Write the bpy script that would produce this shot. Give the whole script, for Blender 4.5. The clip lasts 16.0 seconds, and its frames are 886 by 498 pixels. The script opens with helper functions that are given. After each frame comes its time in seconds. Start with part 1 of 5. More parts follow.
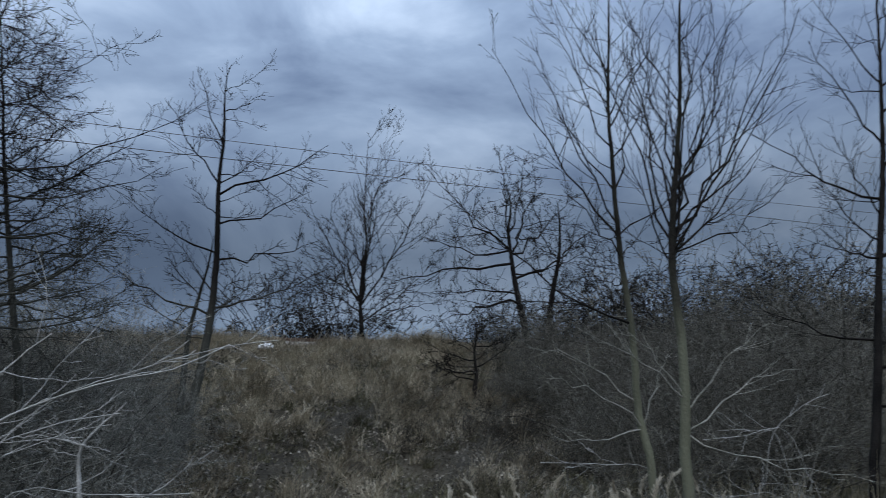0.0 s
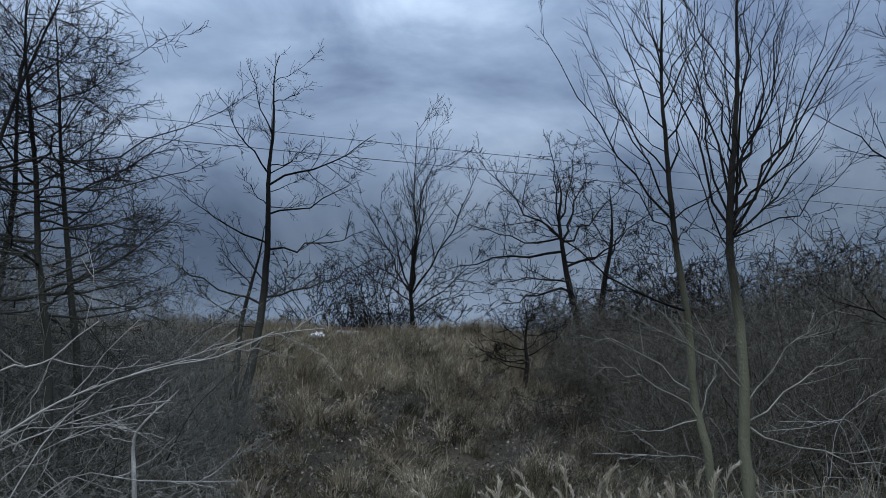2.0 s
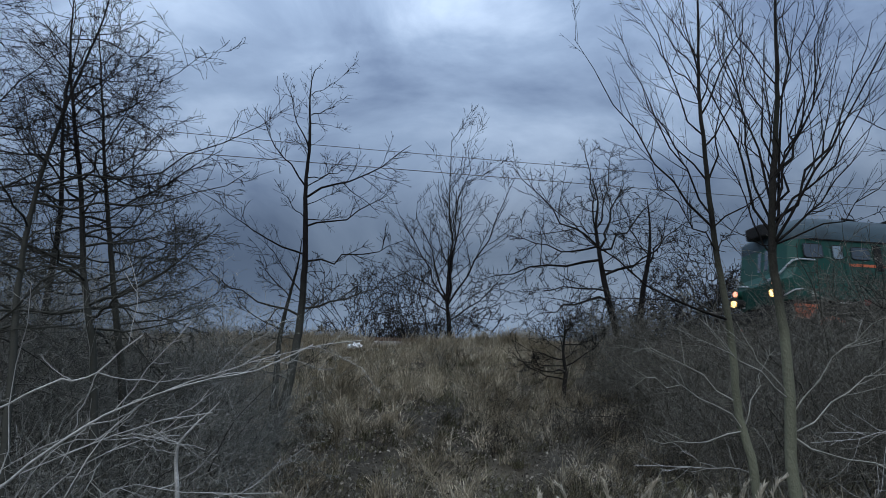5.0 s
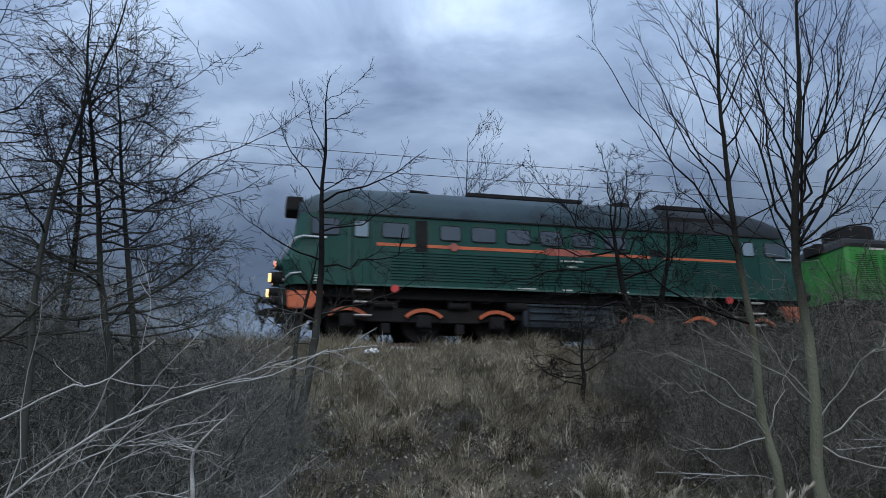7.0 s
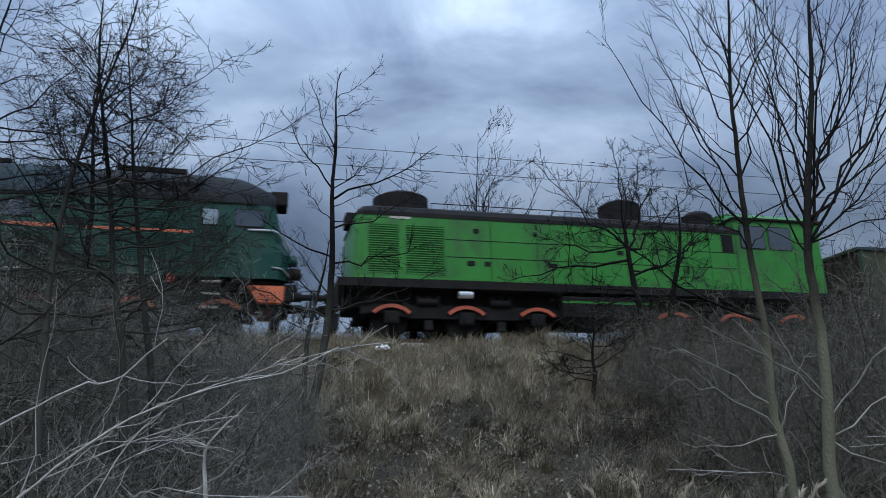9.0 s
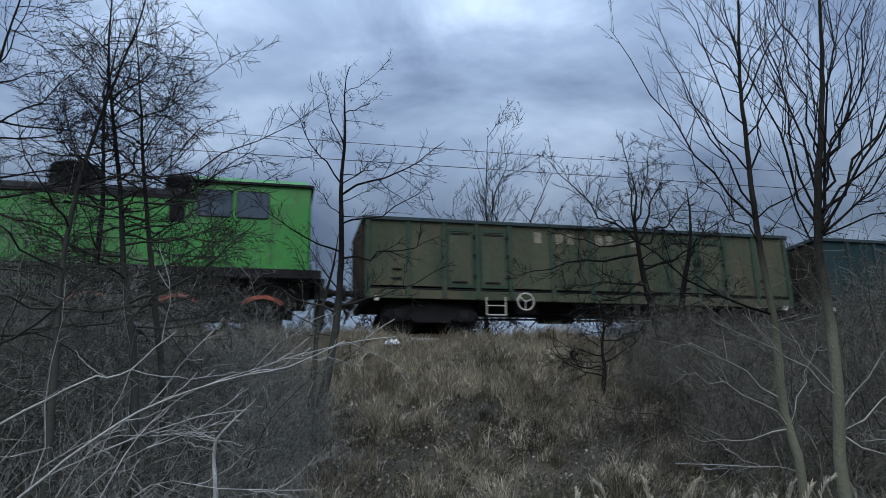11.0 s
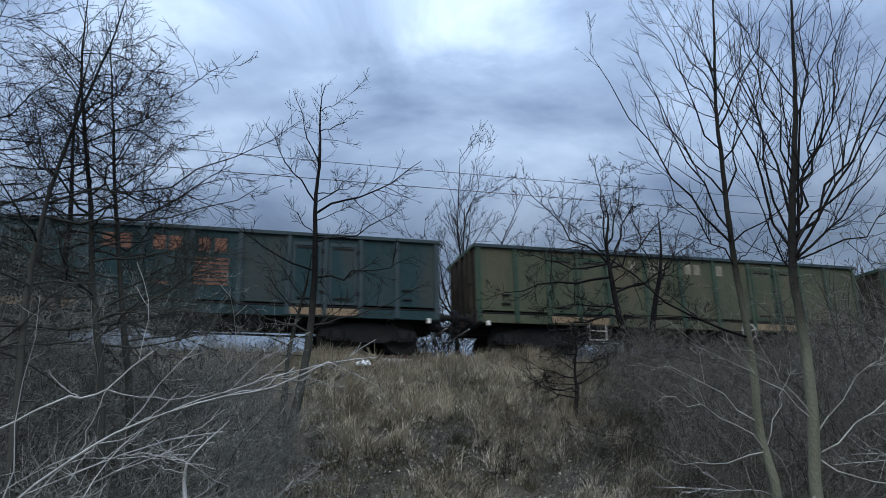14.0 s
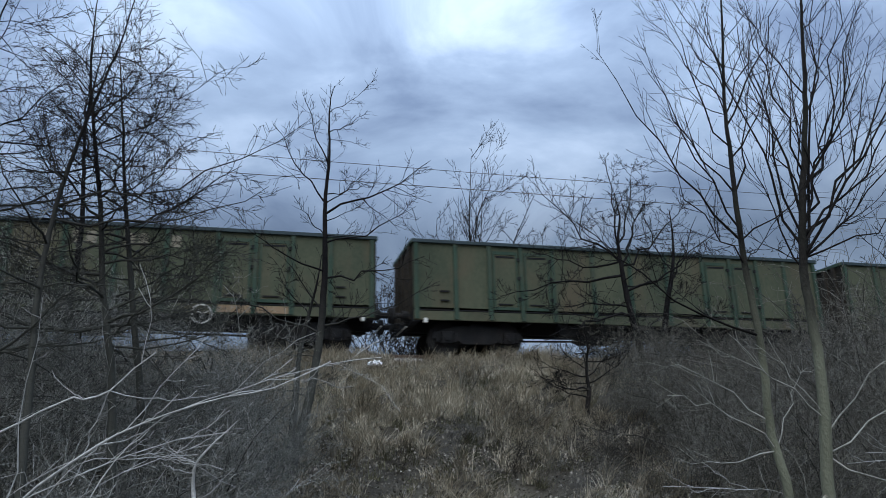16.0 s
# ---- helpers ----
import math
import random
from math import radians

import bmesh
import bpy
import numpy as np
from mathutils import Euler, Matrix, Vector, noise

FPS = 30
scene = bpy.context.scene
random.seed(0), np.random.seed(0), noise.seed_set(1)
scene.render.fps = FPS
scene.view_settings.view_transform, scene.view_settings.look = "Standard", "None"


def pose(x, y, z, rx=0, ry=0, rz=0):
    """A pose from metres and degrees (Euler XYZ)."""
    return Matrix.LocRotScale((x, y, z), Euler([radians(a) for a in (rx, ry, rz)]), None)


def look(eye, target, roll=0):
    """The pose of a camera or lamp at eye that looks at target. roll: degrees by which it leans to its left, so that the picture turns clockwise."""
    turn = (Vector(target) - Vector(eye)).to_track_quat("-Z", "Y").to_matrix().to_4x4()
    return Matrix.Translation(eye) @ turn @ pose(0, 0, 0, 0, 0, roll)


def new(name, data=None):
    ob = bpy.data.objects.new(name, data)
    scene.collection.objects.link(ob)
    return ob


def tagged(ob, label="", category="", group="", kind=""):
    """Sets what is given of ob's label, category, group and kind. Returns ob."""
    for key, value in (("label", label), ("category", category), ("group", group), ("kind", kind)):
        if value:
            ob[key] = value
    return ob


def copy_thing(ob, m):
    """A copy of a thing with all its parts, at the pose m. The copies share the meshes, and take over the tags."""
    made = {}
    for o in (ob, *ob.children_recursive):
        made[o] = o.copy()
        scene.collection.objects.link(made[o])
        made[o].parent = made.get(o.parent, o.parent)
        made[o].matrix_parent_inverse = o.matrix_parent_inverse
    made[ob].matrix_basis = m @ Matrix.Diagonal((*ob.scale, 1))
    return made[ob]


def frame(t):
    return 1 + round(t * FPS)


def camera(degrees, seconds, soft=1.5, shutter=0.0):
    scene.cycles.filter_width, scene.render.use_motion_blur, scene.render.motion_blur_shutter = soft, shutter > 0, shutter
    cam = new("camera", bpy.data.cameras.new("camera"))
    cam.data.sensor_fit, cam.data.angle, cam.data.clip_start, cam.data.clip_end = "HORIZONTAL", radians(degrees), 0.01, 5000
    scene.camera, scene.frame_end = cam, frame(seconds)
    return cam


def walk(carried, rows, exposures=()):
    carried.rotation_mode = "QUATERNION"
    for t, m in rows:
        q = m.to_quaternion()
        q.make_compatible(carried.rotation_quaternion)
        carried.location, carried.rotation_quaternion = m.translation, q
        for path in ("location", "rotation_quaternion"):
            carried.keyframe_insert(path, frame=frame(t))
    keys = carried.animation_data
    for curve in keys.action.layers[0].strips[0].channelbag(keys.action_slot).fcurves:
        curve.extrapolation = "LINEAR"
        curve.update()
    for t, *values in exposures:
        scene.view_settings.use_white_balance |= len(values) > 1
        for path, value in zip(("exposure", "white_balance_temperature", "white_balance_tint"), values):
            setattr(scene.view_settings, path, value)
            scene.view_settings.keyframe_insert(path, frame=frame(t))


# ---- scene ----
# camera: hand-held at the foot of the bank, eye 1.6 m above the ground
cam = camera(61.14, 16.0, soft=0.85, shutter=0.3)
PATH = [
    (0.0, pose(-0.080, -0.171, 1.575, 105.15, 1.94, -22.54)),
    (0.1, pose(-0.066, -0.156, 1.578, 105.16, 1.80, -21.27)),
    (0.2, pose(-0.054, -0.144, 1.582, 105.18, 1.66, -20.38)),
    (0.3, pose(-0.044, -0.133, 1.586, 105.20, 1.52, -19.66)),
    (0.4, pose(-0.036, -0.123, 1.589, 105.21, 1.40, -19.15)),
    (0.5, pose(-0.031, -0.114, 1.592, 105.22, 1.30, -18.73)),
    (1.0, pose(-0.021, -0.088, 1.583, 104.63, 1.45, -18.71)),
    (1.5, pose(-0.024, -0.068, 1.585, 104.42, 1.46, -18.90)),
    (2.0, pose(-0.018, -0.076, 1.581, 104.45, 1.42, -18.69)),
    (2.5, pose(-0.034, -0.060, 1.599, 104.34, 1.36, -18.52)),
    (3.0, pose(-0.030, -0.083, 1.593, 104.34, 1.33, -18.28)),
    (3.5, pose(-0.029, -0.100, 1.588, 104.39, 1.34, -17.94)),
    (4.0, pose(-0.034, -0.091, 1.588, 104.63, 1.37, -17.25)),
    (6.5, pose(0.001, -0.023, 1.604, 105.73, 1.27, -14.71)),
    (7.0, pose(0.000, -0.000, 1.600, 105.69, 1.27, -14.58)),
    (7.5, pose(0.010, -0.013, 1.597, 105.65, 1.25, -14.32)),
    (8.0, pose(-0.001, -0.018, 1.600, 105.57, 1.20, -14.17)),
    (8.5, pose(-0.007, -0.011, 1.605, 105.48, 1.17, -13.99)),
    (9.0, pose(0.000, -0.010, 1.606, 105.41, 1.19, -13.77)),
    (11.5, pose(0.023, -0.016, 1.599, 105.02, 1.11, -12.77)),
    (12.0, pose(-0.002, 0.033, 1.599, 105.16, 1.11, -12.63)),
    (12.5, pose(-0.025, 0.065, 1.606, 106.25, 1.19, -14.13)),
    (13.0, pose(-0.040, 0.069, 1.603, 106.68, 1.27, -15.26)),
    (13.5, pose(-0.044, 0.062, 1.605, 106.71, 1.20, -15.54)),
    (14.0, pose(-0.055, 0.065, 1.607, 106.60, 1.14, -15.42)),
    (14.5, pose(-0.046, 0.067, 1.602, 106.56, 1.20, -15.28)),
    (15.0, pose(-0.018, 0.069, 1.605, 106.49, 1.21, -15.12)),
    (15.5, pose(-0.003, 0.068, 1.604, 106.49, 1.23, -14.91)),
    (16.0, pose(0.005, 0.057, 1.608, 106.59, 1.26, -14.33)),
]
EXPOSURE = [(0.0, -0.10), (4.2, -0.10), (6.5, 0.12), (9.2, 0.12), (12.0, 0.16), (13.0, 0.32), (16.0, 0.32)]
walk(cam, PATH, EXPOSURE)

# ---- light: heavy overcast, late winter afternoon ----
SUN_EL, SUN_AZ = 48.0, 205.0
world = bpy.data.worlds.new("overcast_sky")
scene.world = world
world.use_nodes = True
wn, wl = world.node_tree.nodes, world.node_tree.links
wn.clear()
w_out = wn.new("ShaderNodeOutputWorld")
sky = wn.new("ShaderNodeTexSky")
sky.sky_type, sky.sun_disc = "NISHITA", False
sky.sun_elevation, sky.sun_rotation = radians(SUN_EL), radians(SUN_AZ)
sky_bg = wn.new("ShaderNodeBackground")
sky_bg.inputs["Strength"].default_value = 0.01
wl.new(sky.outputs[0], sky_bg.inputs["Color"])
w_co = wn.new("ShaderNodeTexCoord")
w_map = wn.new("ShaderNodeMapping")
w_map.inputs["Scale"].default_value = (1.0, 1.0, 1.7)
w_map.inputs["Rotation"].default_value = (0.0, radians(14), 0.0)
w_map.inputs["Location"].default_value = (0.9, 0.35, 0.6)
w_turn = wn.new("ShaderNodeVectorRotate")
w_turn.rotation_type = "Z_AXIS"
w_turn.inputs["Angle"].default_value = radians(17)
wl.new(w_co.outputs["Generated"], w_turn.inputs["Vector"])
wl.new(w_turn.outputs[0], w_map.inputs["Vector"])
w_big = wn.new("ShaderNodeTexNoise")
w_big.inputs["Scale"].default_value, w_big.inputs["Detail"].default_value = 3.4, 8.0
w_big.inputs["Roughness"].default_value, w_big.inputs["Distortion"].default_value = 0.55, 0.45
wl.new(w_map.outputs[0], w_big.inputs["Vector"])
w_ramp = wn.new("ShaderNodeValToRGB")
w_ramp.color_ramp.elements[0].position, w_ramp.color_ramp.elements[0].color = 0.34, (0.138, 0.194, 0.308, 1)
w_ramp.color_ramp.elements[1].position, w_ramp.color_ramp.elements[1].color = 0.68, (0.41, 0.515, 0.680, 1)
w_mid = w_ramp.color_ramp.elements.new(0.5)
w_mid.color = (0.236, 0.318, 0.458, 1)
wl.new(w_big.outputs["Fac"], w_ramp.inputs["Fac"])
# the deck is brighter overhead, as under any overcast
w_sep = wn.new("ShaderNodeSeparateXYZ")
wl.new(w_co.outputs["Generated"], w_sep.inputs[0])
w_lift = wn.new("ShaderNodeValToRGB")
for pos, val in ((0.0, 0.80), (1.0, 4.0), (0.15, 0.80), (0.20, 0.58), (0.25, 0.50), (0.30, 0.64), (0.38, 1.12), (0.54, 1.62), (0.74, 2.3)):
    e = w_lift.color_ramp.elements.new(pos) if 0 < pos < 1 else w_lift.color_ramp.elements[int(pos)]
    e.color = (val / 4, val / 4, val / 4, 1)
wl.new(w_sep.outputs["Z"], w_lift.inputs["Fac"])
w_sum = wn.new("ShaderNodeMath")
w_sum.operation = "MULTIPLY_ADD"
w_sum.inputs[1].default_value = 4.0
wl.new(w_lift.outputs[0], w_sum.inputs[0])
w_sum.inputs[2].default_value = 0.0
cloud_bg = wn.new("ShaderNodeBackground")
wl.new(w_ramp.outputs[0], cloud_bg.inputs["Color"])
wl.new(w_sum.outputs[0], cloud_bg.inputs["Strength"])
w_add = wn.new("ShaderNodeAddShader")
wl.new(sky_bg.outputs[0], w_add.inputs[0])
wl.new(cloud_bg.outputs[0], w_add.inputs[1])
wl.new(w_add.outputs[0], w_out.inputs["Surface"])

sun = new("sun", bpy.data.lights.new("sun", "SUN"))
sun.data.energy, sun.data.angle, sun.data.color = 1.35, radians(60), (0.94, 0.98, 1.0)
sun.matrix_world = look((0, 0, 0), (-math.sin(radians(SUN_AZ)) * math.cos(radians(SUN_EL)), -math.cos(radians(SUN_AZ)) * math.cos(radians(SUN_EL)), -math.sin(radians(SUN_EL))))


# ---- materials ----
def material(name, dark, light, rough=0.8, scale=3.0, fine=40.0, bump=0.3, metal=0.0, stretch=(1, 1, 1), stain=None, stain_amount=0.5, stain_scale=1.2, vary=0.0, spec=0.5, foot=None):
    """Two-scale procedural surface: broad patches and fine grain between two colours, an optional stain with its own shape."""
    m = bpy.data.materials.new(name)
    m.use_nodes = True
    n, l = m.node_tree.nodes, m.node_tree.links
    b = n["Principled BSDF"]
    b.inputs["Metallic"].default_value = metal
    b.inputs["Specular IOR Level"].default_value = spec
    co = n.new("ShaderNodeTexCoord")
    mp = n.new("ShaderNodeMapping")
    mp.inputs["Scale"].default_value = stretch
    l.new(co.outputs["Object"], mp.inputs["Vector"])
    info = n.new("ShaderNodeObjectInfo")
    add = n.new("ShaderNodeVectorMath")
    add.operation = "MULTIPLY_ADD"
    add.inputs[1].default_value = (1, 1, 1)
    l.new(mp.outputs[0], add.inputs[0])
    off = n.new("ShaderNodeVectorMath")
    off.operation = "SCALE"
    off.inputs[0].default_value = (13, 7, 5)
    l.new(info.outputs["Random"], off.inputs["Scale"])
    l.new(off.outputs[0], add.inputs[2])

    def tex(sc, detail):
        t = n.new("ShaderNodeTexNoise")
        t.inputs["Scale"].default_value, t.inputs["Detail"].default_value = sc, detail
        l.new(add.outputs[0], t.inputs["Vector"])
        return t
    big, small = tex(scale, 4), tex(fine, 3)
    mix = n.new("ShaderNodeMath")
    mix.operation = "MULTIPLY_ADD"
    mix.inputs[1].default_value, mix.inputs[2].default_value = 0.6, 0.0
    l.new(big.outputs["Fac"], mix.inputs[0])
    mix2 = n.new("ShaderNodeMath")
    mix2.operation = "MULTIPLY_ADD"
    mix2.inputs[1].default_value = 0.4
    l.new(small.outputs["Fac"], mix2.inputs[0])
    l.new(mix.outputs[0], mix2.inputs[2])
    ramp = n.new("ShaderNodeValToRGB")
    ramp.color_ramp.elements[0].position, ramp.color_ramp.elements[0].color = 0.36, (*dark, 1)
    ramp.color_ramp.elements[1].position, ramp.color_ramp.elements[1].color = 0.64, (*light, 1)
    l.new(mix2.outputs[0], ramp.inputs["Fac"])
    colour = ramp.outputs[0]
    if stain:
        st = tex(stain_scale, 6)
        sr = n.new("ShaderNodeMapRange")
        sr.inputs["From Min"].default_value, sr.inputs["From Max"].default_value = 0.48, 0.68
        sr.inputs["To Max"].default_value = stain_amount
        l.new(st.outputs["Fac"], sr.inputs["Value"])
        sm = n.new("ShaderNodeMix")
        sm.data_type = "RGBA"
        sm.inputs["B"].default_value = (*stain, 1)
        l.new(sr.outputs[0], sm.inputs["Factor"])
        l.new(colour, sm.inputs["A"])
        colour = sm.outputs["Result"]
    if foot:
        # paler trunk foot up to a ragged edge; above, backlit darkness put into colour
        pale_foot, low, high = foot
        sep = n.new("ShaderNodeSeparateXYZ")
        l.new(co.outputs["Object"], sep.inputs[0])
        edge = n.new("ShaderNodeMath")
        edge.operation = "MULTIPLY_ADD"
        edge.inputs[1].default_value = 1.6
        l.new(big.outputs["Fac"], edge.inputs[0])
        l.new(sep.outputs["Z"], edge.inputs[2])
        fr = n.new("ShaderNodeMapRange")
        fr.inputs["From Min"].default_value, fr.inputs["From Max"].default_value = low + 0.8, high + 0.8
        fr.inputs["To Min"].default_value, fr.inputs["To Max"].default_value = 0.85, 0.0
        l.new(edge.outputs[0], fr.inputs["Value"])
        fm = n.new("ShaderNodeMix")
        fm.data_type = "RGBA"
        fm.inputs["B"].default_value = (*pale_foot, 1)
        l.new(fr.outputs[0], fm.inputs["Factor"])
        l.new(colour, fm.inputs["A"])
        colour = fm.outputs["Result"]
    if vary:
        geo = n.new("ShaderNodeNewGeometry")
        vr = n.new("ShaderNodeMapRange")
        vr.inputs["To Min"].default_value, vr.inputs["To Max"].default_value = 1 - vary, 1 + vary
        l.new(geo.outputs["Random Per Island"], vr.inputs["Value"])
        vm = n.new("ShaderNodeVectorMath")
        vm.operation = "SCALE"
        l.new(colour, vm.inputs[0])
        l.new(vr.outputs[0], vm.inputs["Scale"])
        colour = vm.outputs[0]
    l.new(colour, b.inputs["Base Color"])
    rr = n.new("ShaderNodeMapRange")
    rr.inputs["To Min"].default_value, rr.inputs["To Max"].default_value = max(rough - 0.12, 0.03), min(rough + 0.12, 1)
    l.new(big.outputs["Fac"], rr.inputs["Value"])
    l.new(rr.outputs[0], b.inputs["Roughness"])
    if bump:
        bp = n.new("ShaderNodeBump")
        bp.inputs["Strength"].default_value, bp.inputs["Distance"].default_value = bump, 0.02
        l.new(small.outputs["Fac"], bp.inputs["Height"])
        l.new(bp.outputs[0], b.inputs["Normal"])
    return m


M_SOIL = material("bank_soil", (0.024, 0.021, 0.016), (0.075, 0.064, 0.048), 0.95, 0.9, 22, 0.8, stain=(0.11, 0.095, 0.07), stain_amount=0.6, stain_scale=0.8, spec=0.15)
M_GRASS = material("dry_grass", (0.20, 0.168, 0.118), (0.60, 0.53, 0.41), 0.9, 0.8, 8, 0, vary=0.5, spec=0.15)
M_GREEN_GRASS = material("winter_grass", (0.060, 0.060, 0.034), (0.21, 0.19, 0.12), 0.9, 0.5, 8, 0, vary=0.4, spec=0.15)
M_LEAF = material("dead_leaves", (0.08, 0.068, 0.052), (0.29, 0.26, 0.215), 0.9, 2, 30, 0, vary=0.6, spec=0.2)
M_BALLAST = material("ballast_stone", (0.10, 0.095, 0.09), (0.26, 0.25, 0.24), 0.95, 2, 30, 1.0, stain=(0.12, 0.085, 0.06), stain_amount=0.6)
M_RAIL = material("rusty_rail_steel", (0.07, 0.04, 0.028), (0.15, 0.09, 0.06), 0.7, 4, 60, 0.3, metal=0.3)
M_SLEEPER = material("concrete_sleeper", (0.20, 0.19, 0.18), (0.34, 0.33, 0.31), 0.9, 3, 50, 0.4)
# upper bark near black with its backlit look painted in; the foot stays paler
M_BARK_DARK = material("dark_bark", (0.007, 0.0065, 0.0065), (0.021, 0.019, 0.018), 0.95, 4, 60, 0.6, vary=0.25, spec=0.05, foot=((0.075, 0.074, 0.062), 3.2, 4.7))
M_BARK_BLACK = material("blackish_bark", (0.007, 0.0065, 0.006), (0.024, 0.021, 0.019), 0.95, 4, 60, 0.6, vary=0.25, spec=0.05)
# olive-grey foot; backlight against the sky is put into the near-black upper bark
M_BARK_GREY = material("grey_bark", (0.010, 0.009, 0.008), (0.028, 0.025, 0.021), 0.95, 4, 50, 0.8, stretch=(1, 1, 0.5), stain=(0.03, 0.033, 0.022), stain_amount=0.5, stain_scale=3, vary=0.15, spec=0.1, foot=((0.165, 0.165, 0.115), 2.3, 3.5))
M_TWIG_GREY = material("pale_grey_twigs", (0.22, 0.215, 0.195), (0.46, 0.44, 0.41), 0.95, 4, 50, 0.3, vary=0.3, spec=0.2)
M_SCRUB_GREY = material("grey_scrub_twigs", (0.070, 0.069, 0.059), (0.28, 0.272, 0.24), 0.95, 2, 40, 0, vary=0.75, spec=0.1)
M_SCRUB = material("scrub_twigs", (0.044, 0.041, 0.034), (0.185, 0.172, 0.142), 0.95, 2, 40, 0, vary=0.7, spec=0.1)
M_TWIG_MID = material("grey_brown_twigs", (0.16, 0.155, 0.13), (0.38, 0.365, 0.315), 0.95, 4, 50, 0.3, vary=0.35, spec=0.15)
M_BRAMBLE = material("dark_bramble_stems", (0.016, 0.014, 0.011), (0.055, 0.046, 0.036), 0.95, 2, 40, 0, vary=0.4, spec=0.08)
M_REED = material("dry_reed", (0.30, 0.26, 0.19), (0.50, 0.45, 0.36), 0.9, 4, 60, 0.2, vary=0.2)
M_GREEN = material("dark_green_paint", (0.005, 0.044, 0.033), (0.009, 0.070, 0.052), 0.55, 1.2, 30, 0.05, stain=(0.024, 0.045, 0.038), stain_amount=0.6, stretch=(1, 1, 0.35), spec=0.3)
M_SOOT = material("sooty_roof_paint", (0.008, 0.010, 0.012), (0.022, 0.025, 0.028), 0.7, 1.0, 25, 0.05, spec=0.2)
M_ROOF = material("slate_grey_roof_paint", (0.022, 0.040, 0.048), (0.044, 0.068, 0.079), 0.6, 1.0, 25, 0.05, stain=(0.014, 0.018, 0.02), stain_amount=0.6, spec=0.25)
M_LIME = material("bright_green_paint", (0.022, 0.175, 0.020), (0.034, 0.25, 0.028), 0.45, 1.0, 25, 0.05, stain=(0.035, 0.10, 0.028), stain_amount=0.7, stain_scale=2.2, stretch=(1, 1, 0.5))
M_ORANGE = material("orange_paint", (0.50, 0.105, 0.035), (0.64, 0.15, 0.055), 0.5, 2, 30, 0.05, stain=(0.35, 0.09, 0.04), stain_amount=0.5)
M_CORAL = material("dull_red_orange_paint", (0.42, 0.085, 0.04), (0.55, 0.12, 0.06), 0.6, 2, 30, 0.05, stain=(0.2, 0.06, 0.035), stain_amount=0.5)
M_STRAW = material("tall_straw", (0.17, 0.145, 0.095), (0.40, 0.35, 0.25), 0.9, 3, 30, 0, vary=0.4)
M_RED = material("faded_red_paint", (0.30, 0.075, 0.05), (0.42, 0.11, 0.07), 0.6, 2, 30, 0.05, stain=(0.16, 0.07, 0.05), stain_amount=0.5)
M_SIGNAL = material("signal_red_paint", (0.45, 0.035, 0.03), (0.60, 0.06, 0.05), 0.5, 2, 30, 0.05)
M_CREAM = material("off_white_paint", (0.50, 0.47, 0.42), (0.72, 0.69, 0.62), 0.6, 2, 30, 0.05, stain=(0.35, 0.25, 0.16), stain_amount=0.4)
M_CHROME = material("bare_metal_trim", (0.55, 0.56, 0.57), (0.72, 0.73, 0.74), 0.35, 2, 40, 0.05, metal=0.6)
M_BLACK = material("grimy_black_steel", (0.009, 0.009, 0.010), (0.024, 0.023, 0.022), 0.8, 2, 30, 0.3, stain=(0.028, 0.021, 0.016), stain_amount=0.4, spec=0.15)
M_STEEL = material("rusty_wheel_steel", (0.008, 0.007, 0.006), (0.022, 0.018, 0.015), 0.8, 3, 40, 0.2)
M_OLIVE = material("faded_olive_paint", (0.050, 0.060, 0.037), (0.095, 0.100, 0.062), 0.85, 0.8, 20, 0.1, stretch=(1.3, 1, 0.45), stain=(0.11, 0.088, 0.055), stain_amount=0.8, stain_scale=0.9, spec=0.2)
M_OLIVE_RIB = material("green_rib_paint", (0.028, 0.052, 0.036), (0.050, 0.078, 0.053), 0.8, 1.5, 25, 0.1, stain=(0.10, 0.085, 0.055), stain_amount=0.4, spec=0.2)
M_SLATE = material("faded_blue_grey_paint", (0.012, 0.033, 0.035), (0.027, 0.055, 0.056), 0.8, 0.8, 20, 0.1, stretch=(1, 1, 0.4), stain=(0.075, 0.045, 0.03), stain_amount=0.4, stain_scale=0.8, spec=0.2)
M_SLATE_RIB = material("blue_grey_rib_paint", (0.016, 0.030, 0.033), (0.03, 0.048, 0.052), 0.75, 1.5, 25, 0.1)
M_PLANK = material("ochre_sill_board", (0.17, 0.11, 0.06), (0.29, 0.20, 0.115), 0.85, 2, 40, 0.2)
M_RUST = material("grimy_end_wall", (0.020, 0.018, 0.014), (0.055, 0.044, 0.033), 0.9, 1.5, 30, 0.3, spec=0.15)
M_FADED_ORANGE = material("faded_orange_lettering", (0.11, 0.045, 0.027), (0.21, 0.09, 0.05), 0.85, 3, 40, 0.05)
M_FADED_WHITE = material("faded_white_lettering", (0.13, 0.115, 0.08), (0.30, 0.26, 0.19), 0.85, 5, 40, 0.05)
M_TANK = material("slate_tank_paint", (0.020, 0.028, 0.036), (0.042, 0.054, 0.064), 0.65, 1.5, 30, 0.1, stain=(0.02, 0.018, 0.016), stain_amount=0.6, spec=0.25)
M_PALE_GREEN = material("chalky_green_edge", (0.05, 0.10, 0.085), (0.10, 0.17, 0.145), 0.8, 3, 40, 0.05, stain=(0.02, 0.06, 0.05), stain_amount=0.7, spec=0.2)
# darker copy of the bright green, the shade of the louvre gaps painted in
M_LIME_SHADE = material("shaded_green_paint", (0.006, 0.055, 0.008), (0.012, 0.085, 0.012), 0.6, 2, 30, 0.05, spec=0.2)
